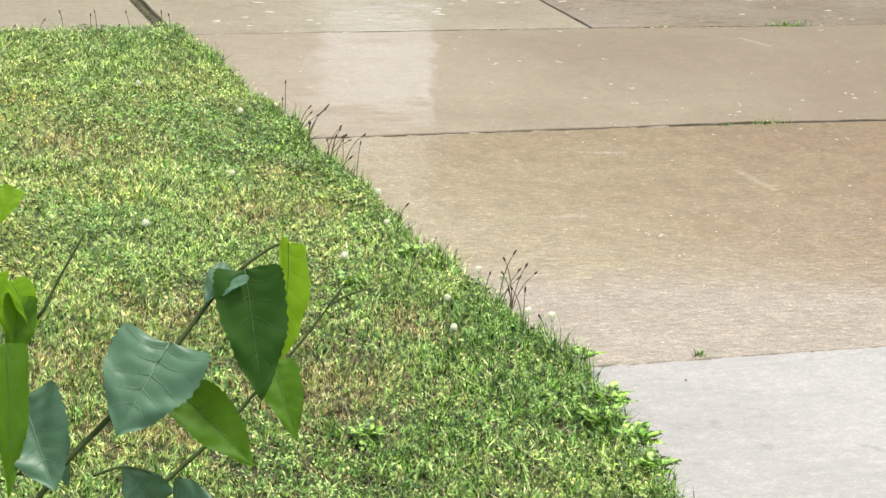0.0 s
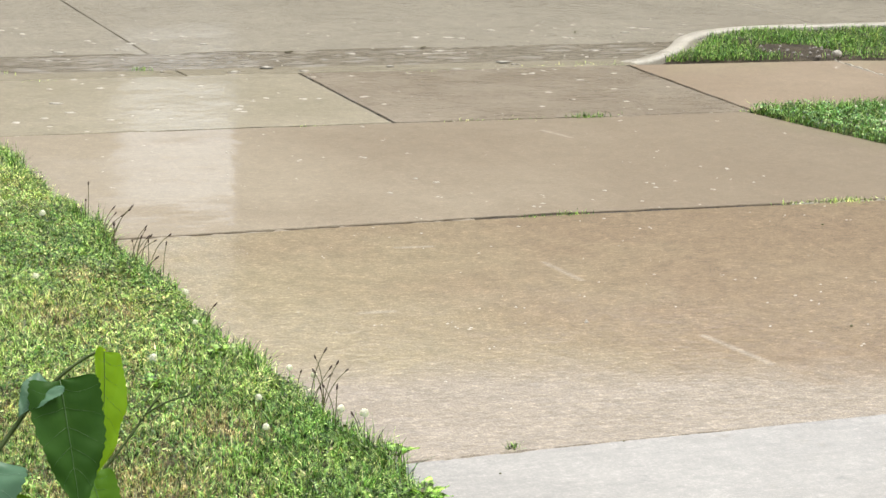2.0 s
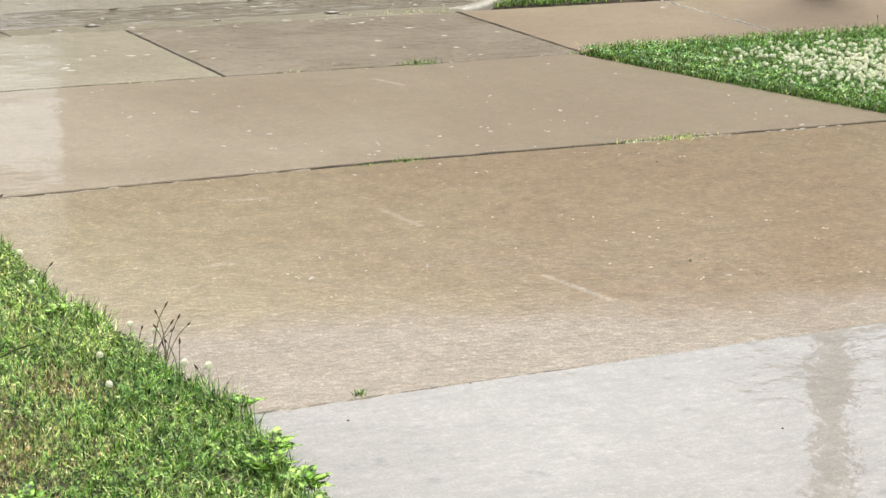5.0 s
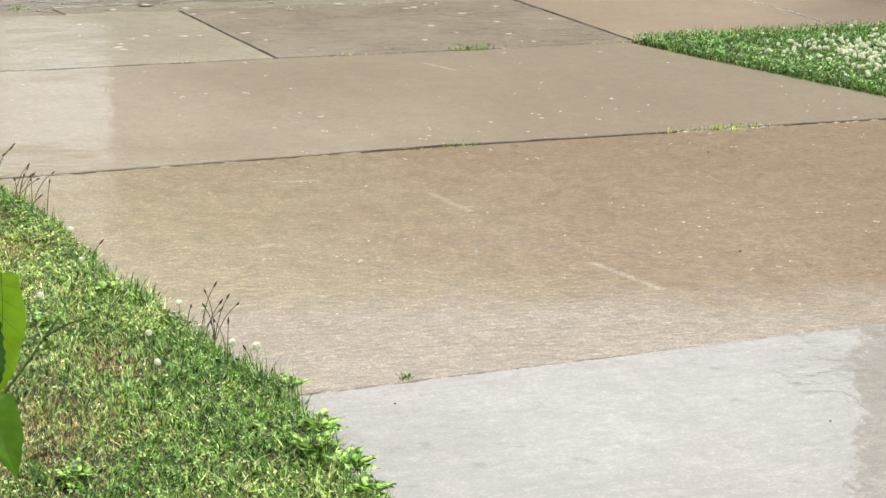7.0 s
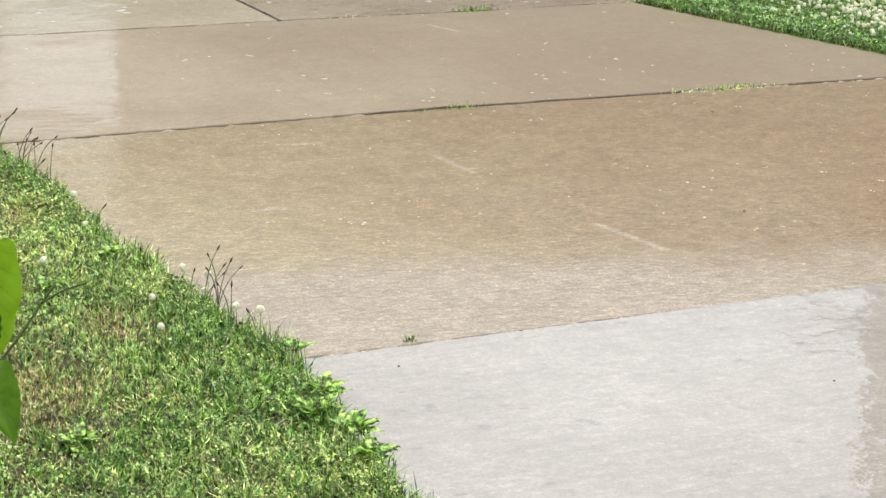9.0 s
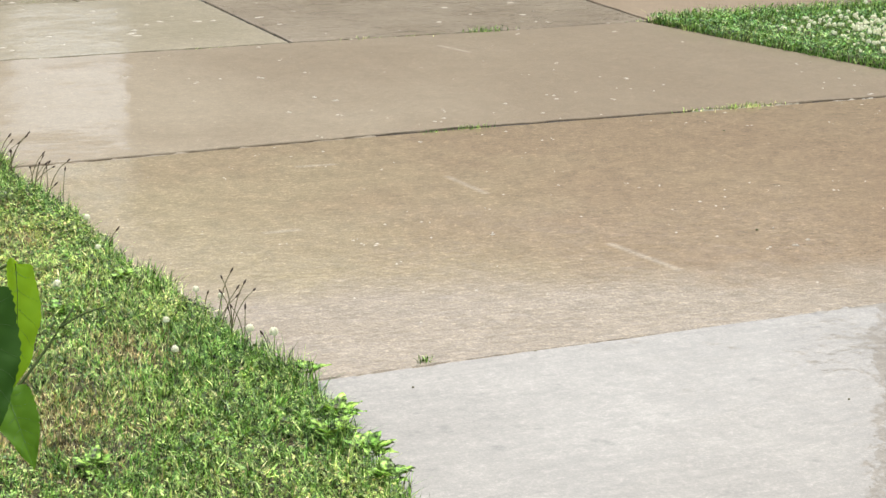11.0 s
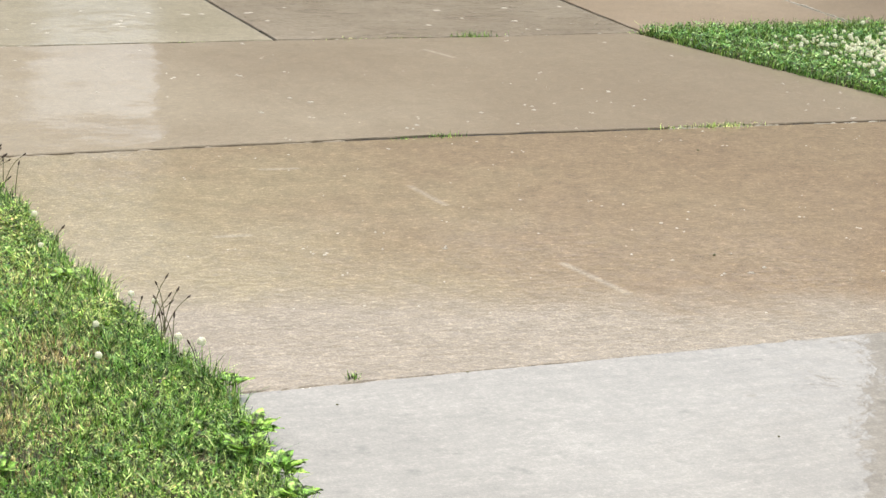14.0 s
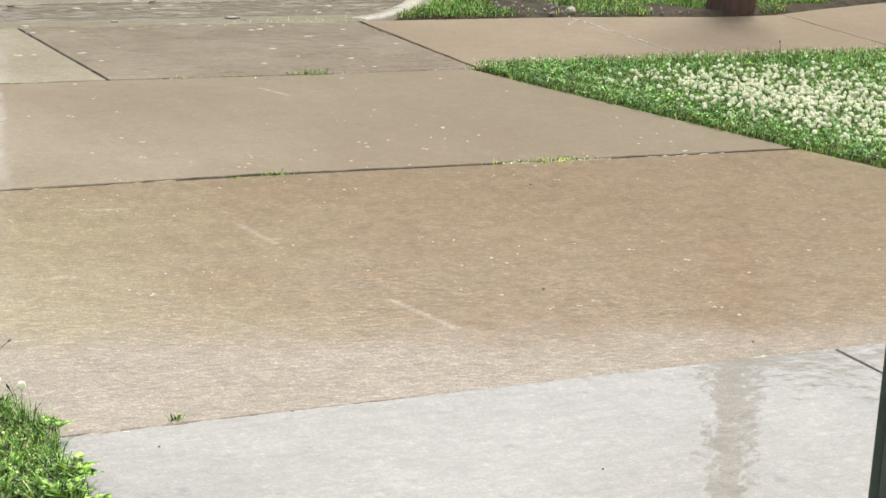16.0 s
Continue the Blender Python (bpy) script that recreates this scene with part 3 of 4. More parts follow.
def grass_mesh(name, x, y, z, height, width, mat, lean=0.9, heading=None, flat=0.05, askew=True):
    """Bent, pointed blades, one island each."""
    y = lay(x, y) if askew else y
    n = len(x)
    a = rng.uniform(0, math.tau, n) if heading is None else heading
    tilt = rng.uniform(flat, lean, n)
    side = a + math.pi / 2 + rng.normal(0, 0.5, n)
    dx, dy = np.cos(a), np.sin(a)
    sx, sy = np.cos(side) * width / 2, np.sin(side) * width / 2
    mid, top = 0.55, 1.0
    v = np.empty((n, 5, 3))
    bend = np.sin(tilt) * height
    up = np.cos(tilt) * height
    v[:, 0] = np.stack([x - sx, y - sy, z - 0.004], 1)
    v[:, 1] = np.stack([x + sx, y + sy, z - 0.004], 1)
    mx, my, mz = x + dx * bend * 0.35, y + dy * bend * 0.35, z + up * mid
    v[:, 2] = np.stack([mx + sx * 0.8, my + sy * 0.8, mz], 1)
    v[:, 3] = np.stack([mx - sx * 0.8, my - sy * 0.8, mz], 1)
    v[:, 4] = np.stack([x + dx * bend * 1.15, y + dy * bend * 1.15, z + up * top * np.cos(tilt * 0.5)], 1)
    b = (np.arange(n) * 5)[:, None]
    quads = (b + np.array([0, 1, 2, 3])).tolist()
    tris = (b + np.array([3, 2, 4])).tolist()
    me = bpy.data.meshes.new(name)
    me.from_pydata(v.reshape(-1, 3).tolist(), [], quads + tris)
    me.materials.append(mat)
    return me


def clover_mesh(name, x, y, h, size, mat):
    """Three-part leaves on short stems."""
    y = lay(x, y)
    n = len(x)
    turn = rng.uniform(0, math.tau, n)
    tx, ty = rng.normal(0, 0.35, n), rng.normal(0, 0.35, n)
    outline = np.array([(0, 0), (0.45, 0.42), (0.85, 0.45), (1.0, 0.0), (0.85, -0.45), (0.45, -0.42)])
    dip = np.array([0, 0.16, 0.18, 0.0, 0.18, 0.16])
    verts, faces, k = [], [], 0
    for s in range(3):
        a = turn + s * math.tau / 3
        px = outline[:, 0][None] * size[:, None] + 0.002
        py = outline[:, 1][None] * size[:, None]
        c, d = np.cos(a)[:, None], np.sin(a)[:, None]
        lx, ly = px * c - py * d, px * d + py * c
        lz = dip[None] * size[:, None] + lx * tx[:, None] + ly * ty[:, None]
        verts.append(np.stack([x[:, None] + lx, y[:, None] + ly, h[:, None] + lz], 2).reshape(-1, 3))
        b = (k + np.arange(n) * 6)[:, None]
        faces += (b + np.array([0, 1, 2, 3])).tolist() + (b + np.array([0, 3, 4, 5])).tolist()
        k += n * 6
    me = bpy.data.meshes.new(name)
    me.from_pydata(np.concatenate(verts).tolist(), [], faces)
    me.materials.append(mat)
    return me


def scatter(n, x0, x1, y0, y1, keep):
    x, y = rng.uniform(x0, x1, n), rng.uniform(y0, y1, n)
    k = keep(x, y)
    return x[k], y[k]


def field(x, y, s, seed):
    """Smooth random field in about 0..1 for patches."""
    r = np.random.default_rng(seed)
    out = np.zeros_like(x)
    for _ in range(7):
        ang, ph = r.uniform(0, math.tau), r.uniform(0, math.tau)
        k = s * r.uniform(0.6, 1.8)
        out += np.sin(k * (np.cos(ang) * x + np.sin(ang) * y) + ph)
    return np.clip(0.5 + out / 7.0, 0, 1)


# mown front lawn
def near_view(x, y):
    return (x > -2.95 + 0.13 * (y - 0.9)) & (x < lawn_edge(y)) & (y < 5.5)


WORN = ((-2.23, 3.98, 0.20), (-2.37, 2.19, 0.22), (-2.52, 2.02, 0.16), (-1.83, 3.19, 0.15), (-2.33, 1.80, 0.14), (-1.65, 3.58, 0.10), (-1.515, 4.37, 0.11),
        (-1.64, 2.28, 0.10), (-2.16, 2.45, 0.15), (-1.96, 1.91, 0.16), (-1.68, 3.20, 0.09))
LUSH = ((-1.667, 2.616, 0.14), (-1.50, 3.446, 0.18), (-1.60, 5.30, 0.28), (-1.46, 1.69, 0.20), (-1.46, 2.17, 0.13), (-1.55, 3.88, 0.20), (-2.43, 2.385, 0.10), (-1.85, 1.70, 0.15), (-2.11, 1.63, 0.12))


def spots(x, y, places):
    """How far a point lies inside one of the given round patches, with ragged edges, 0 to 1."""
    best = np.zeros_like(x)
    for px, py, r in places:
        best = np.maximum(best, np.exp(-((x - px) ** 2 + (y - py) ** 2) / (r * r)))
    return np.clip(best * (0.55 + 0.9 * field(x, y, 26.0, 61)), 0, 1)


tx_, ty_ = scatter(25000, -2.95, -1.4, 0.7, 5.5, near_view)
gx, gy = np.repeat(tx_, 11) + rng.normal(0, 0.0055, len(tx_) * 11), np.repeat(ty_, 11) + rng.normal(0, 0.0055, len(tx_) * 11)
tall = np.repeat(rng.uniform(0.55, 1.3, len(tx_)), 11)
inside = gx < lawn_edge(gy) + 0.004
gx, gy, tall = gx[inside], gy[inside], tall[inside]
thin = field(gx, gy, 5.0, 3)
worn = spots(gx, gy, WORN)
keep = rng.uniform(0, 1, len(gx)) < (0.62 + 0.5 * thin) * (1 - 0.6 * worn)
gx, gy, thin, tall = gx[keep], gy[keep], thin[keep], tall[keep]
edge = np.clip(1 - (lawn_edge(gy) - gx) / 0.14, 0, 1)
gh = rng.uniform(0.020, 0.046, len(gx)) * tall * (0.8 + 0.4 * thin) + 0.014 * edge * rng.uniform(0, 1, len(gx))
lush = rng.uniform(0, 1, len(gx)) < np.clip((3.0 - gy) / 1.1, 0.08, 0.55) * (0.5 + field(gx, gy, 6.0, 41)) + 0.55 * spots(gx, gy, LUSH)
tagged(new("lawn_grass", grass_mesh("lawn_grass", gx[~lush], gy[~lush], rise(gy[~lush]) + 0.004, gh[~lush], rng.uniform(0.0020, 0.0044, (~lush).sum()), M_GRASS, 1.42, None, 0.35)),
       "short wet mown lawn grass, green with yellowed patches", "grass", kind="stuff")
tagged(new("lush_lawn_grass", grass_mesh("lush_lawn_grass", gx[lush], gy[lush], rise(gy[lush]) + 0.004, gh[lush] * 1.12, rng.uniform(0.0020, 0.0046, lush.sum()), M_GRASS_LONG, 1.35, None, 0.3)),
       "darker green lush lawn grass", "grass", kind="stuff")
gx, gy = scatter(110000, -7.5, -1.44, -4.0, 5.5, lambda x, y: ~(near_view(x, y) & (y > 0.7)) & (x < lawn_edge(y)))
tagged(new("lawn_grass", grass_mesh("lawn_grass", gx, gy, rise(gy) + 0.004, rng.uniform(0.03, 0.06, len(gx)), rng.uniform(0.007, 0.013, len(gx)), M_GRASS, 1.3)),
       "short wet mown lawn grass beside the house", "grass", kind="stuff")
# longer fringe hanging over the concrete
fy = rng.uniform(0.9, 5.5, 4200)
fx = lawn_edge(fy) + rng.uniform(-0.05, 0.012, len(fy))
tagged(new("lawn_fringe", grass_mesh("lawn_fringe", fx, fy, rise(fy), rng.uniform(0.03, 0.07, len(fx)) * (0.6 + 0.8 * field(fx, fy, 9.0, 8)), rng.uniform(0.0018, 0.0036, len(fx)), M_GRASS_LONG, 1.0)),
       "longer ragged grass fringe along the driveway edge", "grass", kind="stuff")
cx, cy = scatter(115000, -2.95, -1.4, 0.7, 5.5, near_view)
keep = rng.uniform(0, 1, len(cx)) < (0.10 + field(cx, cy, 4.0, 11) * 0.9) * np.clip((cy - 1.1) / 1.9, 0.25, 1) + 0.35 * (lawn_edge(cy) - cx < 0.12) - 0.5 * spots(cx, cy, WORN)
cx, cy = cx[keep], cy[keep]
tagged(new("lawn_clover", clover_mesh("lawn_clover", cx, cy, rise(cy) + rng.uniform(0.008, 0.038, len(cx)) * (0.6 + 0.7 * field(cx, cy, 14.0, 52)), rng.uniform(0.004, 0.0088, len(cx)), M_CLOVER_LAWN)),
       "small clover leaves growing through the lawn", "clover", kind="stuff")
sx_, sy_ = scatter(210000, -2.95, -1.45, 0.7, 5.4, near_view)
keep = rng.uniform(0, 1, len(sx_)) < 0.4 * np.clip(field(sx_, sy_, 4.2, 17) * 2.9 - 0.95, 0.06, 1) * np.clip((sy_ - 1.2) / 1.4, 0.35, 1) + 1.15 * spots(sx_, sy_, WORN)
sx_, sy_ = sx_[keep], sy_[keep]
tagged(new("dry_grass", grass_mesh("dry_grass", sx_, sy_, rise(sy_) + 0.006, rng.uniform(0.015, 0.035, len(sx_)), rng.uniform(0.0014, 0.003, len(sx_)), M_STRAW, 1.4)),
       "dry straw-coloured blades in worn lawn patches", "grass", kind="stuff")


# clover patch beyond the drive
def right_patch(x, y):
    return (x > drive_right(y) - 0.005) & (y < 5.50) & (y > 3.0)


gx, gy = scatter(110000, 1.5, 4.6, 3.0, 5.5, right_patch)
gh = rng.uniform(0.016, 0.034, len(gx)) + 0.035 * np.clip((gy - 5.1) / 0.4, 0, 1) * rng.uniform(0, 1, len(gx))
tagged(new("clover_lawn_grass", grass_mesh("clover_lawn_grass", gx, gy, np.zeros_like(gx), gh, rng.uniform(0.0022, 0.0045, len(gx)), M_GRASS_LONG, 0.9)),
       "longer wet grass of the clover patch beside the sidewalk", "grass", kind="stuff")
cx, cy = scatter(16000, 1.5, 4.6, 3.0, 5.5, right_patch)
tagged(new("clover_lawn_leaves", clover_mesh("clover_lawn_leaves", cx, cy, rng.uniform(0.012, 0.036, len(cx)), rng.uniform(0.006, 0.011, len(cx)), M_CLOVER)),
       "dense clover leaves in the grass patch", "clover", kind="stuff")


def head_mesh(name, centres, radius, mat, petals=26):
    """Round flower heads built of small pointed petals."""
    verts, faces = [], []
    for (x, y, z), r in zip(centres, radius):
        for k in range(petals):
            u = 1 - 1.7 * (k + 0.5) / petals
            a = k * 2.399963 + x * 50
            s = math.sqrt(max(0, 1 - u * u))
            d = Vector((s * math.cos(a), s * math.sin(a), u))
            o = d.orthogonal().normalized() * r * 0.42
            w = d.cross(o).normalized() * r * 0.42
            c = Vector((x, y, z))
            b = len(verts)
            verts += [c + d * r * 0.62 + o, c + d * r * 0.62 + w, c + d * r * 0.62 - o, c + d * r * 0.62 - w, c + d * r * random.uniform(0.85, 1.15)]
            faces += [(b, b + 1, b + 4), (b + 1, b + 2, b + 4), (b + 2, b + 3, b + 4), (b + 3, b, b + 4)]
    return mesh_np(name, [tuple(q) for q in verts], faces, mat)


fx, fy = scatter(17000, 1.6, 4.4, 3.3, 5.42, lambda x, y: (x > drive_right(y) + 0.06 + 0.04 * np.sin(9 * y)))
off = fx - drive_right(fy)
w = np.clip((off - 0.14) / 0.34, 0.02, 1) * np.clip((5.28 - fy) / 0.35, 0.04, 1) * (0.35 + field(fx, fy, 6.0, 23)) * np.clip((1.55 - off) / 0.6, 0.12, 1)
keep = rng.uniform(0, 1, len(fx)) < w * 0.72
fx, fy = fx[keep], fy[keep]
tagged(new("clover_blossoms", head_mesh("clover_blossoms", list(zip(fx, lay(fx, fy), rng.uniform(0.022, 0.045, len(fx)))), rng.uniform(0.0055, 0.0105, len(fx)), M_PETAL, 18)),
       "many white clover blossoms dotting the grass patch", "clover", kind="stuff")


# street verge: thin grass, soil and gravel
def verge(x, y):
    bare = (np.hypot((x - 2.45) / 0.20, (y - 6.74) / 0.16) < 1) | (np.hypot((x - 3.12) / 0.16, (y - 6.62) / 0.14) < 1)
    return (x > verge_left(y) + 0.03) & (y > 6.575) & (y < 7.25) & ~bare & ~((x > 3.72) & (y < 6.66)) & (np.hypot(x - 3.40, y - 6.60) > 0.15)


gx, gy = scatter(52000, 1.55, 6.0, 6.56, 7.25, verge)
keep = rng.uniform(0, 1, len(gx)) < 0.25 + 0.8 * field(gx, gy, 6.0, 31)
gx, gy = gx[keep], gy[keep]
tagged(new("verge_grass", grass_mesh("verge_grass", gx, gy, np.zeros_like(gx) + 0.01, rng.uniform(0.018, 0.048, len(gx)), rng.uniform(0.0025, 0.005, len(gx)), M_GRASS_LONG, 1.0)),
       "patchy wet grass on the verge by the street", "grass", kind="stuff")
gx, gy = scatter(30000, -3.6, -1.6, 6.575, 7.25, lambda x, y: x < left_verge_edge(y) - 0.02)
tagged(new("verge_grass", grass_mesh("verge_grass", gx, gy, np.zeros_like(gx) + 0.006, rng.uniform(0.015, 0.04, len(gx)), rng.uniform(0.0025, 0.005, len(gx)), M_GRASS_LONG, 1.0)),
       "short wet grass on the verge by the street", "grass", kind="stuff")
px_, py_ = scatter(900, 2.1, 6.0, 6.58, 7.2, lambda x, y: ~verge(x, y) & (np.hypot(x - 3.40, y - 6.60) > 0.15) & ~((x > 3.6) & (y < 6.7)))
pv, pf = [], []
for x, y in zip(px_, py_):
    r = random.uniform(0.005, 0.012)
    y = float(lay(x, y))
    b = len(pv)
    pv += [(x + r * random.uniform(.7, 1.2), y, 0.012), (x, y + r * random.uniform(.7, 1.2), 0.012), (x - r, y, 0.012), (x, y - r, 0.012), (x + r * .3, y, 0.012 + r * .7), (x - r * .3, y + r * .2, 0.012 + r * .6)]
    pf += [(b, b + 1, b + 4), (b + 1, b + 5, b + 4), (b + 1, b + 2, b + 5), (b + 2, b + 3, b + 5), (b + 3, b + 4, b + 5), (b + 3, b, b + 4)]
tagged(new("gravel", mesh_np("gravel", pv, pf, M_PEBBLE)), "loose grey gravel on bare verge soil", "gravel", kind="stuff")


# ---- utility pole, porch post, distance ----
def utility_pole():
    bm = bmesh.new()
    sides, h = 40, 8.5
    zs = [-0.15, 0.0, 0.04, 0.1, 0.2, 0.35, 0.6, 1, 1.6, 2.4, 3.4, 4.6, 6, 7.4, h]
    rows = []
    for z in zs:
        r = 0.109 - 0.0035 * max(z, 0) + (0.008 * max(0, 1 - z / 0.15) if z < 0.15 else 0)
        ring = []
        for k in range(sides):
            a = k * math.tau / sides
            g = 1 + 0.025 * noise.noise(Vector((math.cos(a) * 4, math.sin(a) * 4, z * 0.3))) - 0.05 * max(0, noise.noise(Vector((math.cos(a) * 9, math.sin(a) * 9, z * 0.12))) - 0.25)
            ring.append(bm.verts.new((r * g * math.cos(a), r * g * math.sin(a), z)))
        rows.append(ring)
    for r0, r1 in zip(rows, rows[1:]):
        for k in range(sides):
            bm.faces.new((r0[k], r0[(k + 1) % sides], r1[(k + 1) % sides], r1[k])).smooth = True
    bm.faces.new(rows[-1])
    ob = part("utility_pole", bm, M_POLE, None)
    ob.matrix_world = pose(3.437, 6.519, 0.0, 0, 7.3, 0)
    tagged(ob, "dark brown creosoted wooden utility pole at the sidewalk", "utility pole")


utility_pole()


def porch_post(x, y, turn):
    post = thing("porch_post", "dark grey-green painted square porch post", "post", at=(x, y, -0.054))
    post.rotation_euler = (0, 0, turn)
    for name, w, z0, z1 in (("shaft", 0.09, 0.02, 2.5), ("base_block", 0.115, -0.02, 0.16)):
        bm = bmesh.new()
        bmesh.ops.create_cube(bm, size=1)
        for q in bm.verts:
            q.co = Vector((q.co.x * w, q.co.y * w, z0 + (q.co.z + 0.5) * (z1 - z0)))
        bmesh.ops.bevel(bm, geom=bm.edges[:], offset=0.006, segments=2, affect="EDGES")
        part(name, bm, M_POST, post)


porch_post(-1.803, -1.116, radians(-40))


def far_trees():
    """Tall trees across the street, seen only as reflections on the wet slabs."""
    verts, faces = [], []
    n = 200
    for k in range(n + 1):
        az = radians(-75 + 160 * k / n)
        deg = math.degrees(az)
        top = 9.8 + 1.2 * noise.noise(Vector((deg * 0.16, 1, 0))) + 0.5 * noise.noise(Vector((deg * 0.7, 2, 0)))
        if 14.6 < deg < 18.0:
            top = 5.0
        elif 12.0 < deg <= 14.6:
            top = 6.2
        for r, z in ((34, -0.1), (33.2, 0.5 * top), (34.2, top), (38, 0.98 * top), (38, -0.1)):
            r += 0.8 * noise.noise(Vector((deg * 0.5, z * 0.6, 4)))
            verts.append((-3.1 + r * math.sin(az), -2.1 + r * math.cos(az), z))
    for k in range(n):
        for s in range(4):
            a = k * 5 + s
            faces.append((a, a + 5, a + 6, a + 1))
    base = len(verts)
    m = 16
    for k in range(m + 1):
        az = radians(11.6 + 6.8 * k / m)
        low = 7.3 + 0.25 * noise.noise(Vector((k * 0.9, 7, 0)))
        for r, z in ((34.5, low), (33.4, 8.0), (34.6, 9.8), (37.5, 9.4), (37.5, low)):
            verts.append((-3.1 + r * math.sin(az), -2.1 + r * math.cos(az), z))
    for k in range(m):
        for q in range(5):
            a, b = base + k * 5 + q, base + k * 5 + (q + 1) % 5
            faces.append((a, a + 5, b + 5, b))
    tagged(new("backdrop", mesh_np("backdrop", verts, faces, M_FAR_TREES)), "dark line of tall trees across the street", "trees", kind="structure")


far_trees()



# ---- foreground sapling ----
def leaf_blade(base, tip, width, facing, fold=0.25, droop=0.12, seed=1, teeth=0.03, quilt=0.014):
    """A heart-shaped toothed leaf from its stalk to its tip, turned towards facing, with raised veins. Returns blade and vein meshes."""
    r = random.Random(seed)
    base, tip, facing = Vector(base), Vector(tip), Vector(facing)
    ax = tip - base
    length = ax.length
    ax.normalize()
    n = (facing - facing.dot(ax) * ax).normalized()
    side = n.cross(ax)
    bm, veins = bmesh.new(), bmesh.new()
    nu, nv = 44, 8

    def half(u):
        return math.sin(math.pi * min(1.0, u) ** 0.60) ** 0.85 * width / 2 if 0 < u < 1 else 0.0

    def place(u, v, lift=0.0, tooth=0):
        w = half(u)
        wig = 1 + teeth * (1 if tooth % 2 else -1) * (abs(v) > 0.99)
        back = 0.16 * length * abs(v) ** 2 * math.sin(math.pi * min(1.0, u / 0.45))
        h = fold * abs(v) * w * 0.9 - droop * length * (u ** 2) + 0.035 * width * math.sin(u * 17 + abs(v) * 3.0 + seed) * abs(v) + 0.05 * width * math.sin(u * 5 + seed) * v
        h += quilt * width * abs(math.sin(math.pi * (u - 0.06 - 0.172 * abs(v)) / 0.15)) * math.sin(math.pi * min(1.0, abs(v) * 0.9 + 0.1)) * min(1.0, 4 * (1 - u))
        return base + ax * (u * length - back) + side * (v * w * wig) + n * (h + lift)

    grid = [[bm.verts.new(place((i / nu) ** 1.7, j / nv, 0.0, i)) for j in range(-nv, nv + 1)] for i in range(nu + 1)]
    for g0, g1 in zip(grid, grid[1:]):
        for a, b, c, d in zip(g0, g0[1:], g1[1:], g1):
            bm.faces.new((a, b, c, d)).smooth = True
    bmesh.ops.remove_doubles(bm, verts=bm.verts[:], dist=1e-5)
    tube(veins, [place(i / 12, 0, 0.0006) for i in range(13)], [width * 0.008 * (1 - i / 14) for i in range(13)], 5)
    for k in range(5):
        u = 0.06 + 0.15 * k
        for s in (-1, 1):
            pts = [place(min(0.97, u + 0.16 * q), s * 0.93 * q, 0.0005) for q in (0.02, 0.25, 0.5, 0.75, 1.0)]
            tube(veins, pts, [width * 0.0030 * (1 - 0.17 * q) for q in range(5)], 4)
    return bm, veins


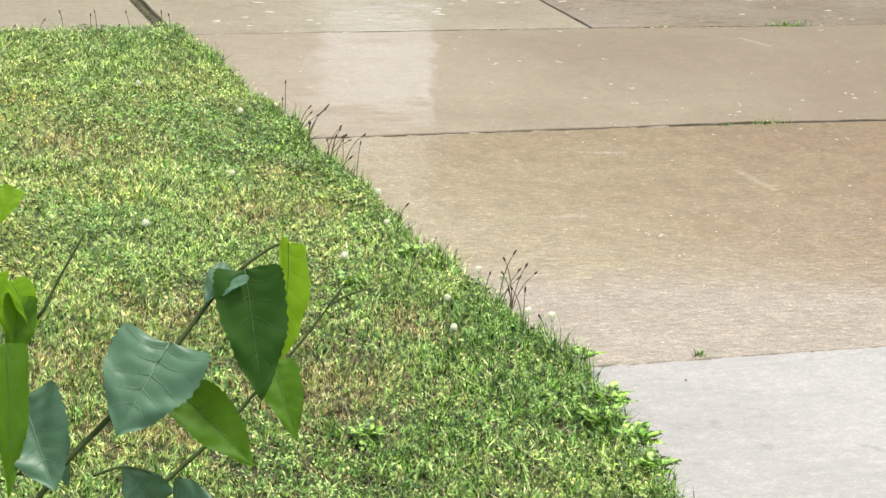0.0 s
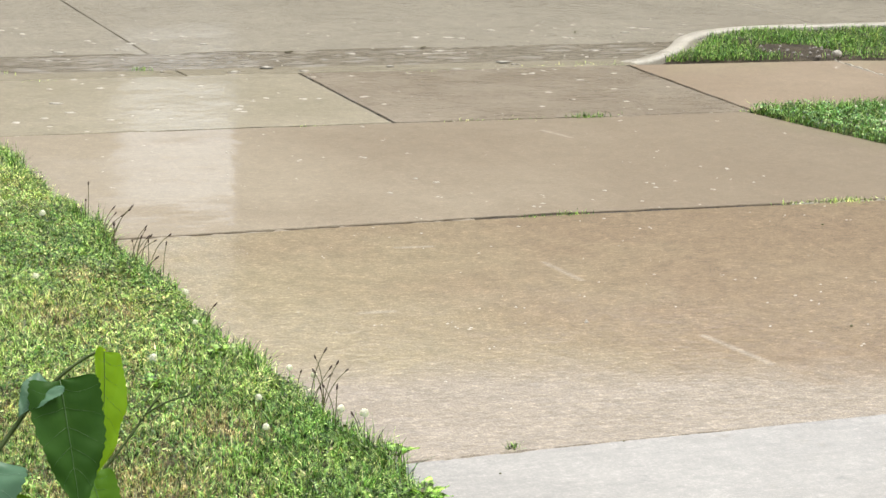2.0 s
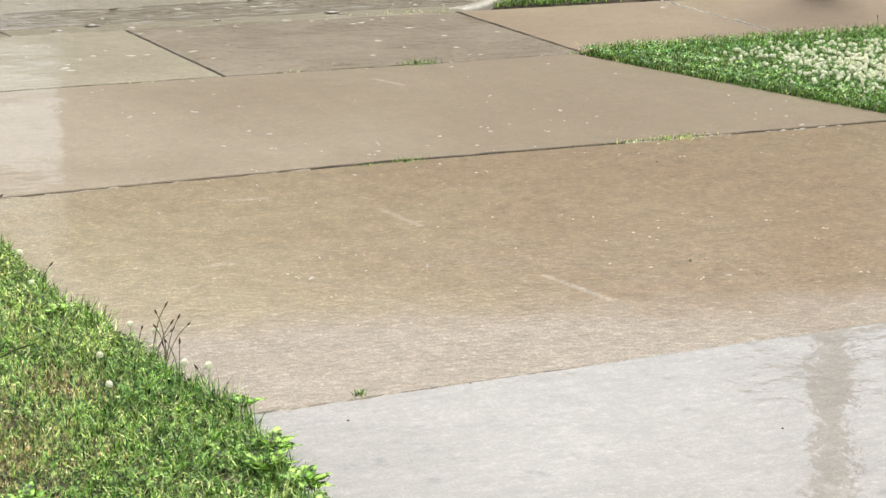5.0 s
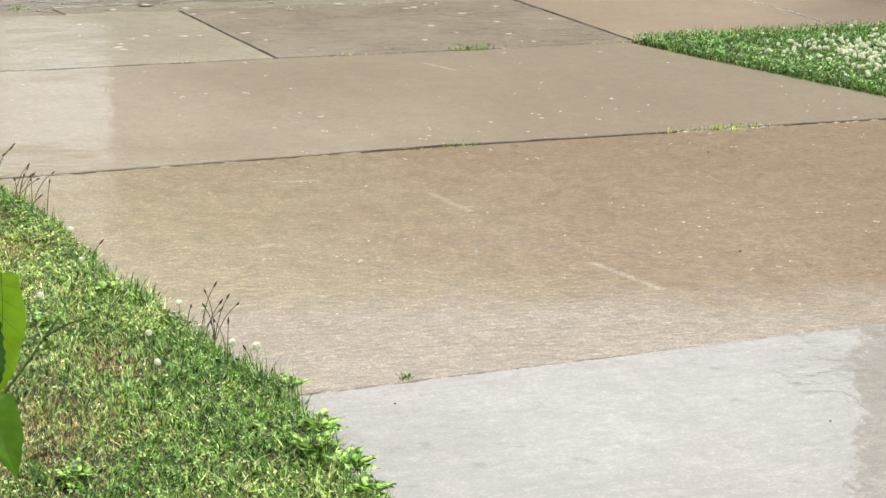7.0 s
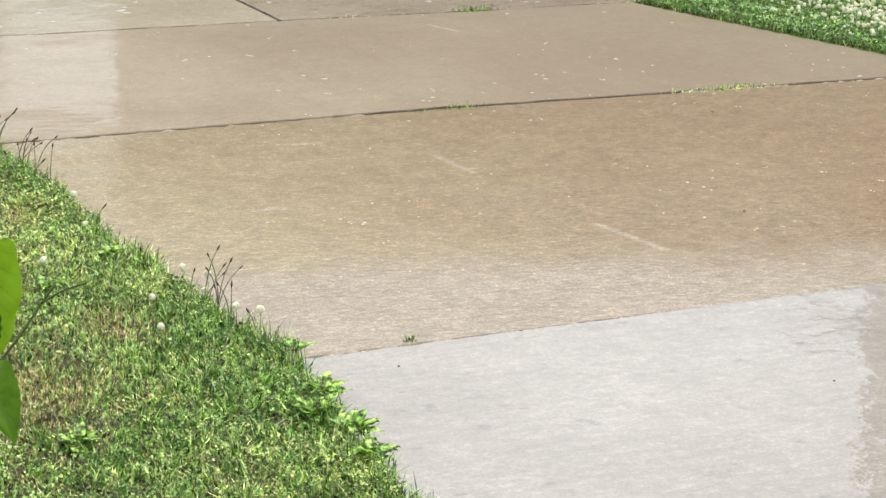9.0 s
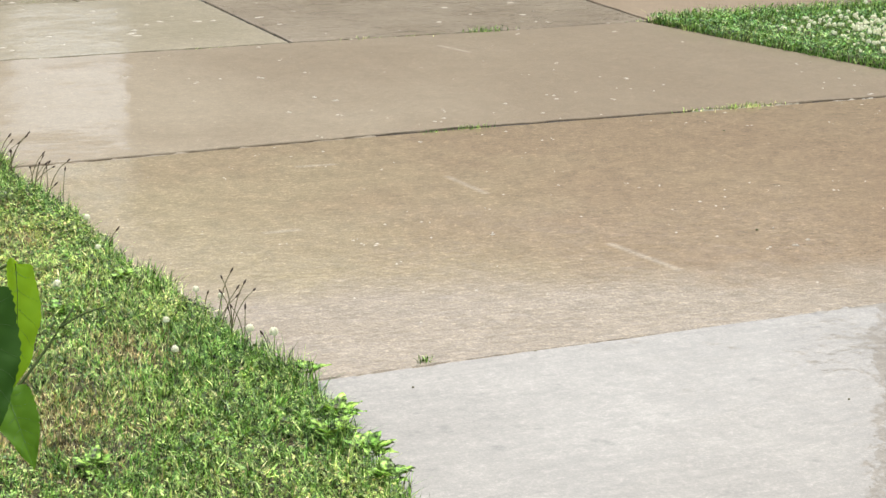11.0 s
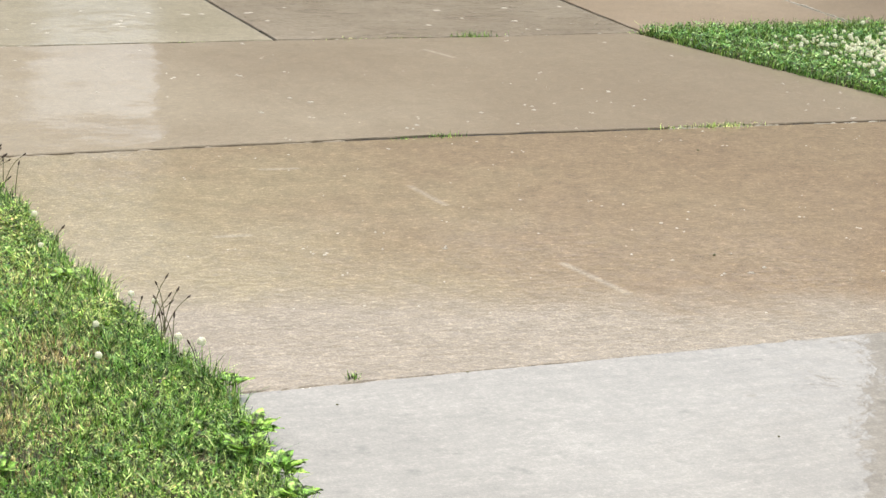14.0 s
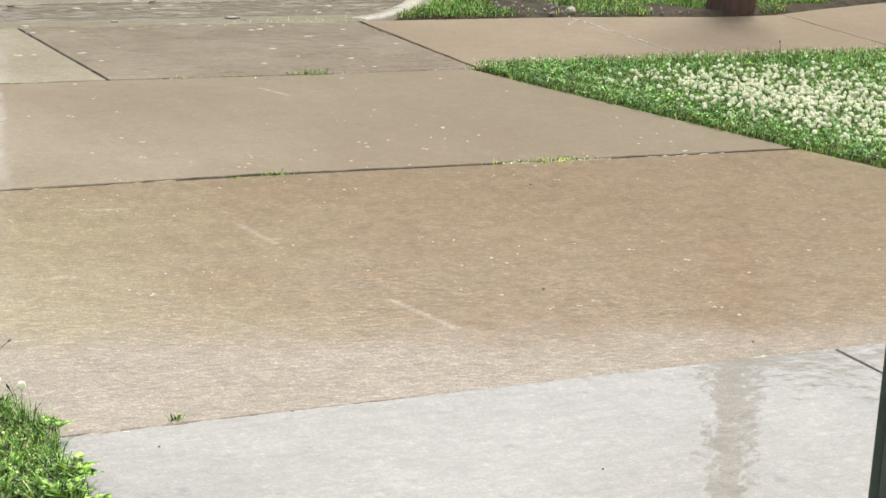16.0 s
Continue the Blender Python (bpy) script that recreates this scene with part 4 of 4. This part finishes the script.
def sapling():
    plant = thing("mulberry_sapling", "young mulberry sapling with glossy toothed heart-shaped leaves", "sapling", at=(-2.98, -0.45, -0.054))
    origin = Vector((-2.98, -0.45, -0.054))

    def rel(q):
        return Vector(q) + Vector((0.020, -0.029, 0.006)) - origin

    def stem(pts, r0, r1):
        line = smooth_line([rel(q) for q in pts], 5)
        bm = bmesh.new()
        tube(bm, line, [r0 + (r1 - r0) * i / (len(line) - 1) for i in range(len(line))], 7)
        part("stem", bm, M_STEM, plant)

    stem([(-2.98, -0.45, -0.07), (-2.97, -0.46, 0.35), (-2.91, -0.43, 0.68), (-2.846, -0.398, 0.813), (-2.777, -0.354, 0.867), (-2.719, -0.326, 0.913), (-2.677, -0.300, 0.952), (-2.647, -0.289, 0.976), (-2.622, -0.278, 0.988), (-2.606, -0.272, 0.992)], 0.0039, 0.0011)
    stem([(-2.97, -0.45, 0.35), (-2.86, -0.36, 0.62), (-2.77, -0.285, 0.725), (-2.707, -0.256, 0.764), (-2.655, -0.232, 0.796), (-2.613, -0.208, 0.827), (-2.564, -0.184, 0.866), (-2.518, -0.160, 0.911)], 0.0034, 0.0011)
    stem([(-2.97, -0.46, 0.5), (-2.93, -0.33, 0.72), (-2.87, -0.24, 0.86), (-2.829, -0.205, 0.898), (-2.811, -0.201, 0.917), (-2.796, -0.186, 0.939), (-2.768, -0.167, 0.978)], 0.003, 0.001)

    def leaf(base, tip, width, facing, mat, fold=0.25, droop=0.1, seed=1):
        blade, veins = leaf_blade(rel(base), rel(tip), width, facing, fold, droop, seed)
        ob = part("leaf", blade, mat, plant)
        part("vein", veins, M_VEIN if mat == M_LEAF else M_VEIN_GREEN, ob)

    view = Vector((-0.29, -0.86, 0.30))
    leaf((-2.722, -0.336, 0.925), (-2.778, -0.395, 0.868), 0.086, view + Vector((0.1, 0, 0.5)), M_LEAF, 0.28, 0.05, 1)
    leaf((-2.649, -0.302, 0.978), (-2.646, -0.372, 0.882), 0.066, view + Vector((0.35, 0, -0.2)), M_LEAF_SHADED, 0.30, 0.05, 2)
    leaf((-2.656, -0.302, 0.974), (-2.690, -0.325, 0.962), 0.034, view + Vector((-0.2, 0.2, 0.8)), M_LEAF, 0.4, 0.2, 3)
    leaf((-2.603, -0.273, 0.992), (-2.611, -0.325, 0.897), 0.050, Vector((0.6, -0.65, 0.2)), M_LEAF_YOUNG, 0.35, 0.12, 4)
    leaf((-2.711, -0.340, 0.878), (-2.660, -0.401, 0.836), 0.050, view + Vector((0.2, 0, 0.7)), M_LEAF_FRESH, 0.35, 0.1, 5)
    leaf((-2.597, -0.203, 0.853), (-2.588, -0.267, 0.802), 0.040, view + Vector((0.3, 0, 0.3)), M_LEAF_FRESH, 0.3, 0.1, 6)
    leaf((-2.851, -0.365, 0.893), (-2.838, -0.440, 0.842), 0.066, view + Vector((-0.3, 0, 0.7)), M_LEAF, 0.35, 0.08, 7)
    leaf((-2.866, -0.365, 0.944), (-2.866, -0.439, 0.839), 0.040, view + Vector((0.9, 0, 0.1)), M_LEAF_FRESH, 0.3, 0.1, 8)
    leaf((-2.745, -0.395, 0.800), (-2.773, -0.399, 0.840), 0.040, view + Vector((0, 0, 0.5)), M_LEAF, 0.35, 0.1, 9)
    leaf((-2.826, -0.202, 0.908), (-2.843, -0.227, 0.888), 0.028, view + Vector((-0.3, 0, 0.2)), M_LEAF_YOUNG, 0.4, 0.1, 10)
    leaf((-2.832, -0.165, 1.022), (-2.848, -0.191, 1.000), 0.022, view, M_LEAF_YOUNG, 0.3, 0.1, 11)
    leaf((-2.728, -0.390, 0.800), (-2.700, -0.413, 0.812), 0.036, view + Vector((0, 0, 0.6)), M_LEAF, 0.35, 0.1, 12)
    leaf((-2.838, -0.191, 0.940), (-2.846, -0.232, 0.903), 0.032, view + Vector((0.3, 0, 0.3)), M_LEAF_YOUNG, 0.35, 0.15, 13)
    for base, tip, wide, face, kind in (((-2.842, -0.210, 0.948), (-2.822, -0.232, 0.915), 0.030, (0.5, -0.6, 0.4), M_LEAF_YOUNG), ((-2.850, -0.205, 0.955), (-2.868, -0.236, 0.925), 0.026, (-0.4, -0.5, 0.7), M_LEAF_YOUNG),
                                        ((-2.836, -0.215, 0.935), (-2.842, -0.250, 0.884), 0.034, (0.2, -0.8, 0.1), M_LEAF_FRESH), ((-2.83, -0.30, 0.86), (-2.815, -0.36, 0.818), 0.036, (-0.2, -0.6, 0.7), M_LEAF)):
        leaf(base, tip, wide, face, kind, 0.55, 0.22, int(wide * 1000))
    stem([(-2.80, -0.41, 0.838), (-2.775, -0.405, 0.842), (-2.75, -0.398, 0.832), (-2.735, -0.395, 0.815)], 0.0013, 0.0009)
    stem([(-2.535, -0.169, 0.895), (-2.512, -0.163, 0.903), (-2.488, -0.160, 0.907)], 0.0012, 0.0007)


sapling()


# ---- small plants ----
def plantain(x, y, h, lean_x, lean_y, head):
    st = thing("plantain_stalk", "thin ribwort plantain stalk with a dark seed head", "weed", "plantain stalks along the driveway edge", at=(x, float(lay(x, y)), float(rise(y))))
    line = smooth_line([(0, 0, -0.005), (lean_x * 0.25, lean_y * 0.25, h * 0.45), (lean_x * 0.6, lean_y * 0.6, h * 0.8), (lean_x, lean_y, h)], 4)
    bm = bmesh.new()
    tube(bm, line, [0.0013 - 0.0005 * i / len(line) for i in range(len(line))], 5)
    part("stem", bm, M_STALK, st)
    d = (line[-1] - line[-3]).normalized()
    bm = bmesh.new()
    steps = 7
    tube(bm, [line[-1] + d * (head * (i / (steps - 1)) - 0.002) for i in range(steps)], [0.0023 * math.sin(math.pi * (0.12 + 0.82 * i / (steps - 1))) for i in range(steps)], 7)
    for q in bm.verts:
        q.co += 0.0006 * noise.noise_vector(q.co * 900)
    part("seed_head", bm, M_SEED, st)


rs = random.Random(4)
for y, count in ((4.38, 2), (4.18, 2), (4.05, 4), (3.95, 5), (3.84, 5), (3.70, 2), (3.27, 1), (2.62, 2), (2.54, 5), (2.44, 3), (2.32, 2)):
    for k in range(count):
        yy = y - 0.2 + rs.uniform(-0.06, 0.06)
        plantain(float(lawn_edge(yy)) + rs.uniform(-0.03, 0.035), yy, rs.uniform(0.065, 0.125), rs.uniform(-0.02, 0.07), rs.uniform(-0.03, 0.03), rs.uniform(0.010, 0.018))
for x, y in ((2.88, 5.45), (-2.12, 5.44), (-2.02, 5.46), (-1.93, 5.45), (-1.86, 5.47), (-1.79, 5.46), (-1.70, 5.45), (-1.56, 5.52), (-1.55, 5.60)):
    plantain(x + rs.uniform(-0.03, 0.03), y, rs.uniform(0.045, 0.095), rs.uniform(-0.02, 0.03), rs.uniform(-0.02, 0.02), rs.uniform(0.010, 0.016))


def clover_flower(x, y, z, r):
    fl = thing("clover_flower", "white clover blossom on a short green stem", "flower", "clover flowers in the lawn", at=(x, y, 0))
    bm = bmesh.new()
    tube(bm, [(0, 0, -0.004), (0.002, 0, z * 0.6), (0, 0, z)], [0.001, 0.0009, 0.0008], 5)
    part("stem", bm, M_WEED, fl)
    adopt(new("head", head_mesh("head", [(0, 0, z)], [r], M_PETAL, 46)), fl)


for x, y in ((-1.615, 2.09), (-1.555, 2.32), (-1.40, 2.40), (-1.385, 2.12), (-1.42, 2.17), (-1.43, 2.48), (-1.48, 3.14), (-1.855, 4.45), (-1.63, 4.06), (-1.80, 3.4), (-2.1, 3.0), (-1.7, 2.65), (-1.52, 2.92)):
    clover_flower(x, y, rs.uniform(0.050, 0.068), rs.uniform(0.007, 0.0105))


def broad_weed(x, y, size, n, seed):
    r = random.Random(seed)
    weed = thing("broadleaf_weed", "bright green leafy weed at the lawn edge", "weed", "broadleaf weeds in the lawn", at=(x, y, float(rise(y))))
    for k in range(n):
        a = k * 2.4 + r.uniform(-0.3, 0.3)
        ln, up = size * r.uniform(0.6, 1.1), r.uniform(0.25, 0.9)
        b = Vector((0.010 * math.cos(a), 0.010 * math.sin(a), 0.014 + 0.022 * r.random()))
        tip = b + ln * Vector((math.cos(a) * math.cos(up), math.sin(a) * math.cos(up), math.sin(up)))
        bm, veins = leaf_blade(b, tip, ln * r.uniform(0.6, 0.82), (0, 0, 1), 0.3, 0.25, k + seed, 0.06)
        veins.free()
        part("leaf", bm, M_WEED, weed)


for k, (x, y, s, n) in enumerate(((-1.46, 1.62, 0.05, 18), (-1.43, 1.52, 0.048, 16), (-1.375, 1.95, 0.036, 10), (-1.93, 1.64, 0.035, 12), (-1.51, 2.74, 0.03, 13), (-1.41, 1.72, 0.046, 16), (-1.53, 3.2, 0.028, 12), (-2.02, 3.9, 0.028, 10), (-1.44, 1.40, 0.048, 14), (-1.72, 2.56, 0.03, 12))):
    broad_weed(x, y, s, n, 20 + k)


def grass_tuft(x, y, n, spread, h, mat, label, along=0.0):
    bx, by = rng.normal(0, spread, n) * (1 + 0.4 * along), rng.normal(0, spread * (0.35 if along else 0.6), n)
    me = grass_mesh("grass_tuft", bx, by, np.full(n, -0.006), rng.uniform(0.5, 1.1, n) * h, rng.uniform(0.0016, 0.0032, n), mat, 1.1, askew=False)
    ob = tagged(new("grass_tuft", me), label, "weed", kind="stuff")
    ob.location = (x, float(lay(x, y)), 0)


GREEN, PALE = "small green grass tuft growing in a paving joint", "low pale yellow-green weed in a paving joint"
for x, y, n, spread, h, mat, label, along in (
        (-1.09, 2.012, 40, 0.007, 0.030, M_GRASS_LONG, GREEN, 0), (-0.13, 3.98, 40, 0.018, 0.022, M_GRASS_LONG, GREEN, 1), (0.0, 3.98, 60, 0.018, 0.028, M_GRASS_LONG, GREEN, 1),
        (0.78, 5.488, 120, 0.035, 0.035, M_GRASS_LONG, GREEN, 1), (0.33, 5.488, 70, 0.05, 0.018, M_GRASS, PALE, 1), (0.52, 5.488, 40, 0.04, 0.016, M_GRASS, PALE, 1),
        (0.98, 4.0, 240, 0.045, 0.024, M_GRASS, PALE, 1), (0.80, 4.0, 60, 0.03, 0.02, M_GRASS, PALE, 1), (-0.33, 5.488, 20, 0.03, 0.014, M_GRASS, PALE, 1), (-1.23, 6.75, 50, 0.04, 0.02, M_GRASS, PALE, 1),
        (-1.08, 6.53, 30, 0.03, 0.018, M_GRASS, PALE, 1), (-0.61, 6.75, 40, 0.025, 0.025, M_GRASS_LONG, GREEN, 1), (1.30, 6.60, 90, 0.08, 0.022, M_GRASS, PALE, 1),
        (1.53, 5.488, 90, 0.04, 0.025, M_GRASS, PALE, 1), (0.55, 6.53, 20, 0.03, 0.015, M_GRASS, PALE, 1)):
    grass_tuft(x, y, n, spread, h, mat, label, along)

# pale pebble and pale scuffs
bm = bmesh.new()
bmesh.ops.create_icosphere(bm, subdivisions=2, radius=0.022)
for q in bm.verts:
    q.co = Vector((q.co.x * 1.1, q.co.y, q.co.z * 0.8)) * (1 + 0.2 * noise.noise(q.co * 60))
peb = part("pebble", bm, M_KERB, None)
peb.location = (2.56, 6.505, 0.026)
tagged(peb, "pale rounded stone at the sidewalk edge", "stone")


def dark_pebble(x, y, r, z=0.0):
    bm = bmesh.new()
    bmesh.ops.create_icosphere(bm, subdivisions=1, radius=r)
    for q in bm.verts:
        q.co = Vector((q.co.x * 1.2, q.co.y, q.co.z * 0.7)) * (1 + 0.3 * noise.noise(q.co * 200 + Vector((x, y, 0))))
    ob = part("pebble", bm, M_STALK, None)
    ob.location = (x, y, z + r * 0.45)
    tagged(ob, "tiny dark pebble lying on wet concrete", "stone", "pebbles on the driveway")


for x, y, r in ((0.44, 2.09, 0.0035), (-1.18, 1.86, 0.0025), (-0.84, 1.965, 0.003), (0.72, 3.665, 0.004), (-0.37, 1.47, 0.0025), (0.17, 2.64, 0.004)):
    dark_pebble(x, y, r, float(rise(y)) + (0.004 * (x + 1.2) if y < 1.99 else 0.0))


def fallen_leaf(x, y, length, turn):
    bm = bmesh.new()
    rows = []
    for i in range(9):
        u = i / 8
        w = 0.24 * length * math.sin(math.pi * (0.06 + 0.9 * u))
        rows.append([bm.verts.new((length * (u - 0.5), v * w, 0.004 + 0.005 * abs(v) * abs(v) + 0.004 * u * u)) for v in (-1, -0.5, 0, 0.5, 1)])
    for r0, r1 in zip(rows, rows[1:]):
        for a, b, c, d in zip(r0, r0[1:], r1[1:], r1):
            bm.faces.new((a, b, c, d)).smooth = True
    bmesh.ops.solidify(bm, geom=bm.faces[:], thickness=0.001)
    ob = part("fallen_leaf", bm, M_STALK, None)
    ob.matrix_world = pose(x, y, -0.02, 0, 0, turn)
    tagged(ob, "small dark wet leaf lying on the road", "leaf", "fallen leaves on the road")


for x, y, n, a in ((-1.30, 7.81, 0.05, 5), (0.16, 7.12, 0.035, -20), (0.81, 7.16, 0.03, 10), (1.72, 7.48, 0.025, 60)):
    fallen_leaf(x, y, n, a)


# rain drops splashing on the paving
def rain_splashes():
    verts, faces = [], []
    r = random.Random(9)
    for _ in range(700):
        x, y = r.uniform(-1.4, 3.3), r.uniform(2.1, 8.6)
        if 5.5 > y > 2.0 and x > float(drive_right(y)) - 0.05:
            continue
        if y > 6.5 and x > float(verge_left(min(y, 7.24))) - 0.1 and y < 7.5:
            continue
        if 5.4 < y < 6.7 and x > 1.45:
            continue
        z0 = 0.0 if y < 6.7 else -0.018
        broad = 2.4 if y > 5.5 and r.random() < 0.6 else 1.0
        for k in range(r.choice((1, 1, 2))):
            cx, cy, cz = x + r.uniform(-0.012, 0.012), y + r.uniform(-0.012, 0.012), z0 + 0.0009
            a, h = (r.uniform(0.004, 0.011) + 0.005 * (y > 3.9), r.uniform(0.0008, 0.0016)) if r.random() < 0.85 else (r.uniform(0.0010, 0.0016), r.uniform(0.003, 0.008))
            b = len(verts)
            a *= broad
            ring = [(cx + a * math.cos(q) * r.uniform(0.7, 1.2), cy + 0.8 * a * math.sin(q) * r.uniform(0.7, 1.2), cz - 0.0035) for q in (0, 1.05, 2.1, 3.14, 4.2, 5.2)]
            verts += ring + [(cx, cy, cz + h)]
            faces += [(b + q, b + (q + 1) % 6, b + 6) for q in range(6)] + [(b + 5, b + 4, b + 3, b + 2, b + 1, b)]
    tagged(new("rain_splashes", mesh_np("rain_splashes", verts, faces, M_DROP, True)), "tiny white rain splashes on the wet concrete", "rain", kind="stuff")


rain_splashes()
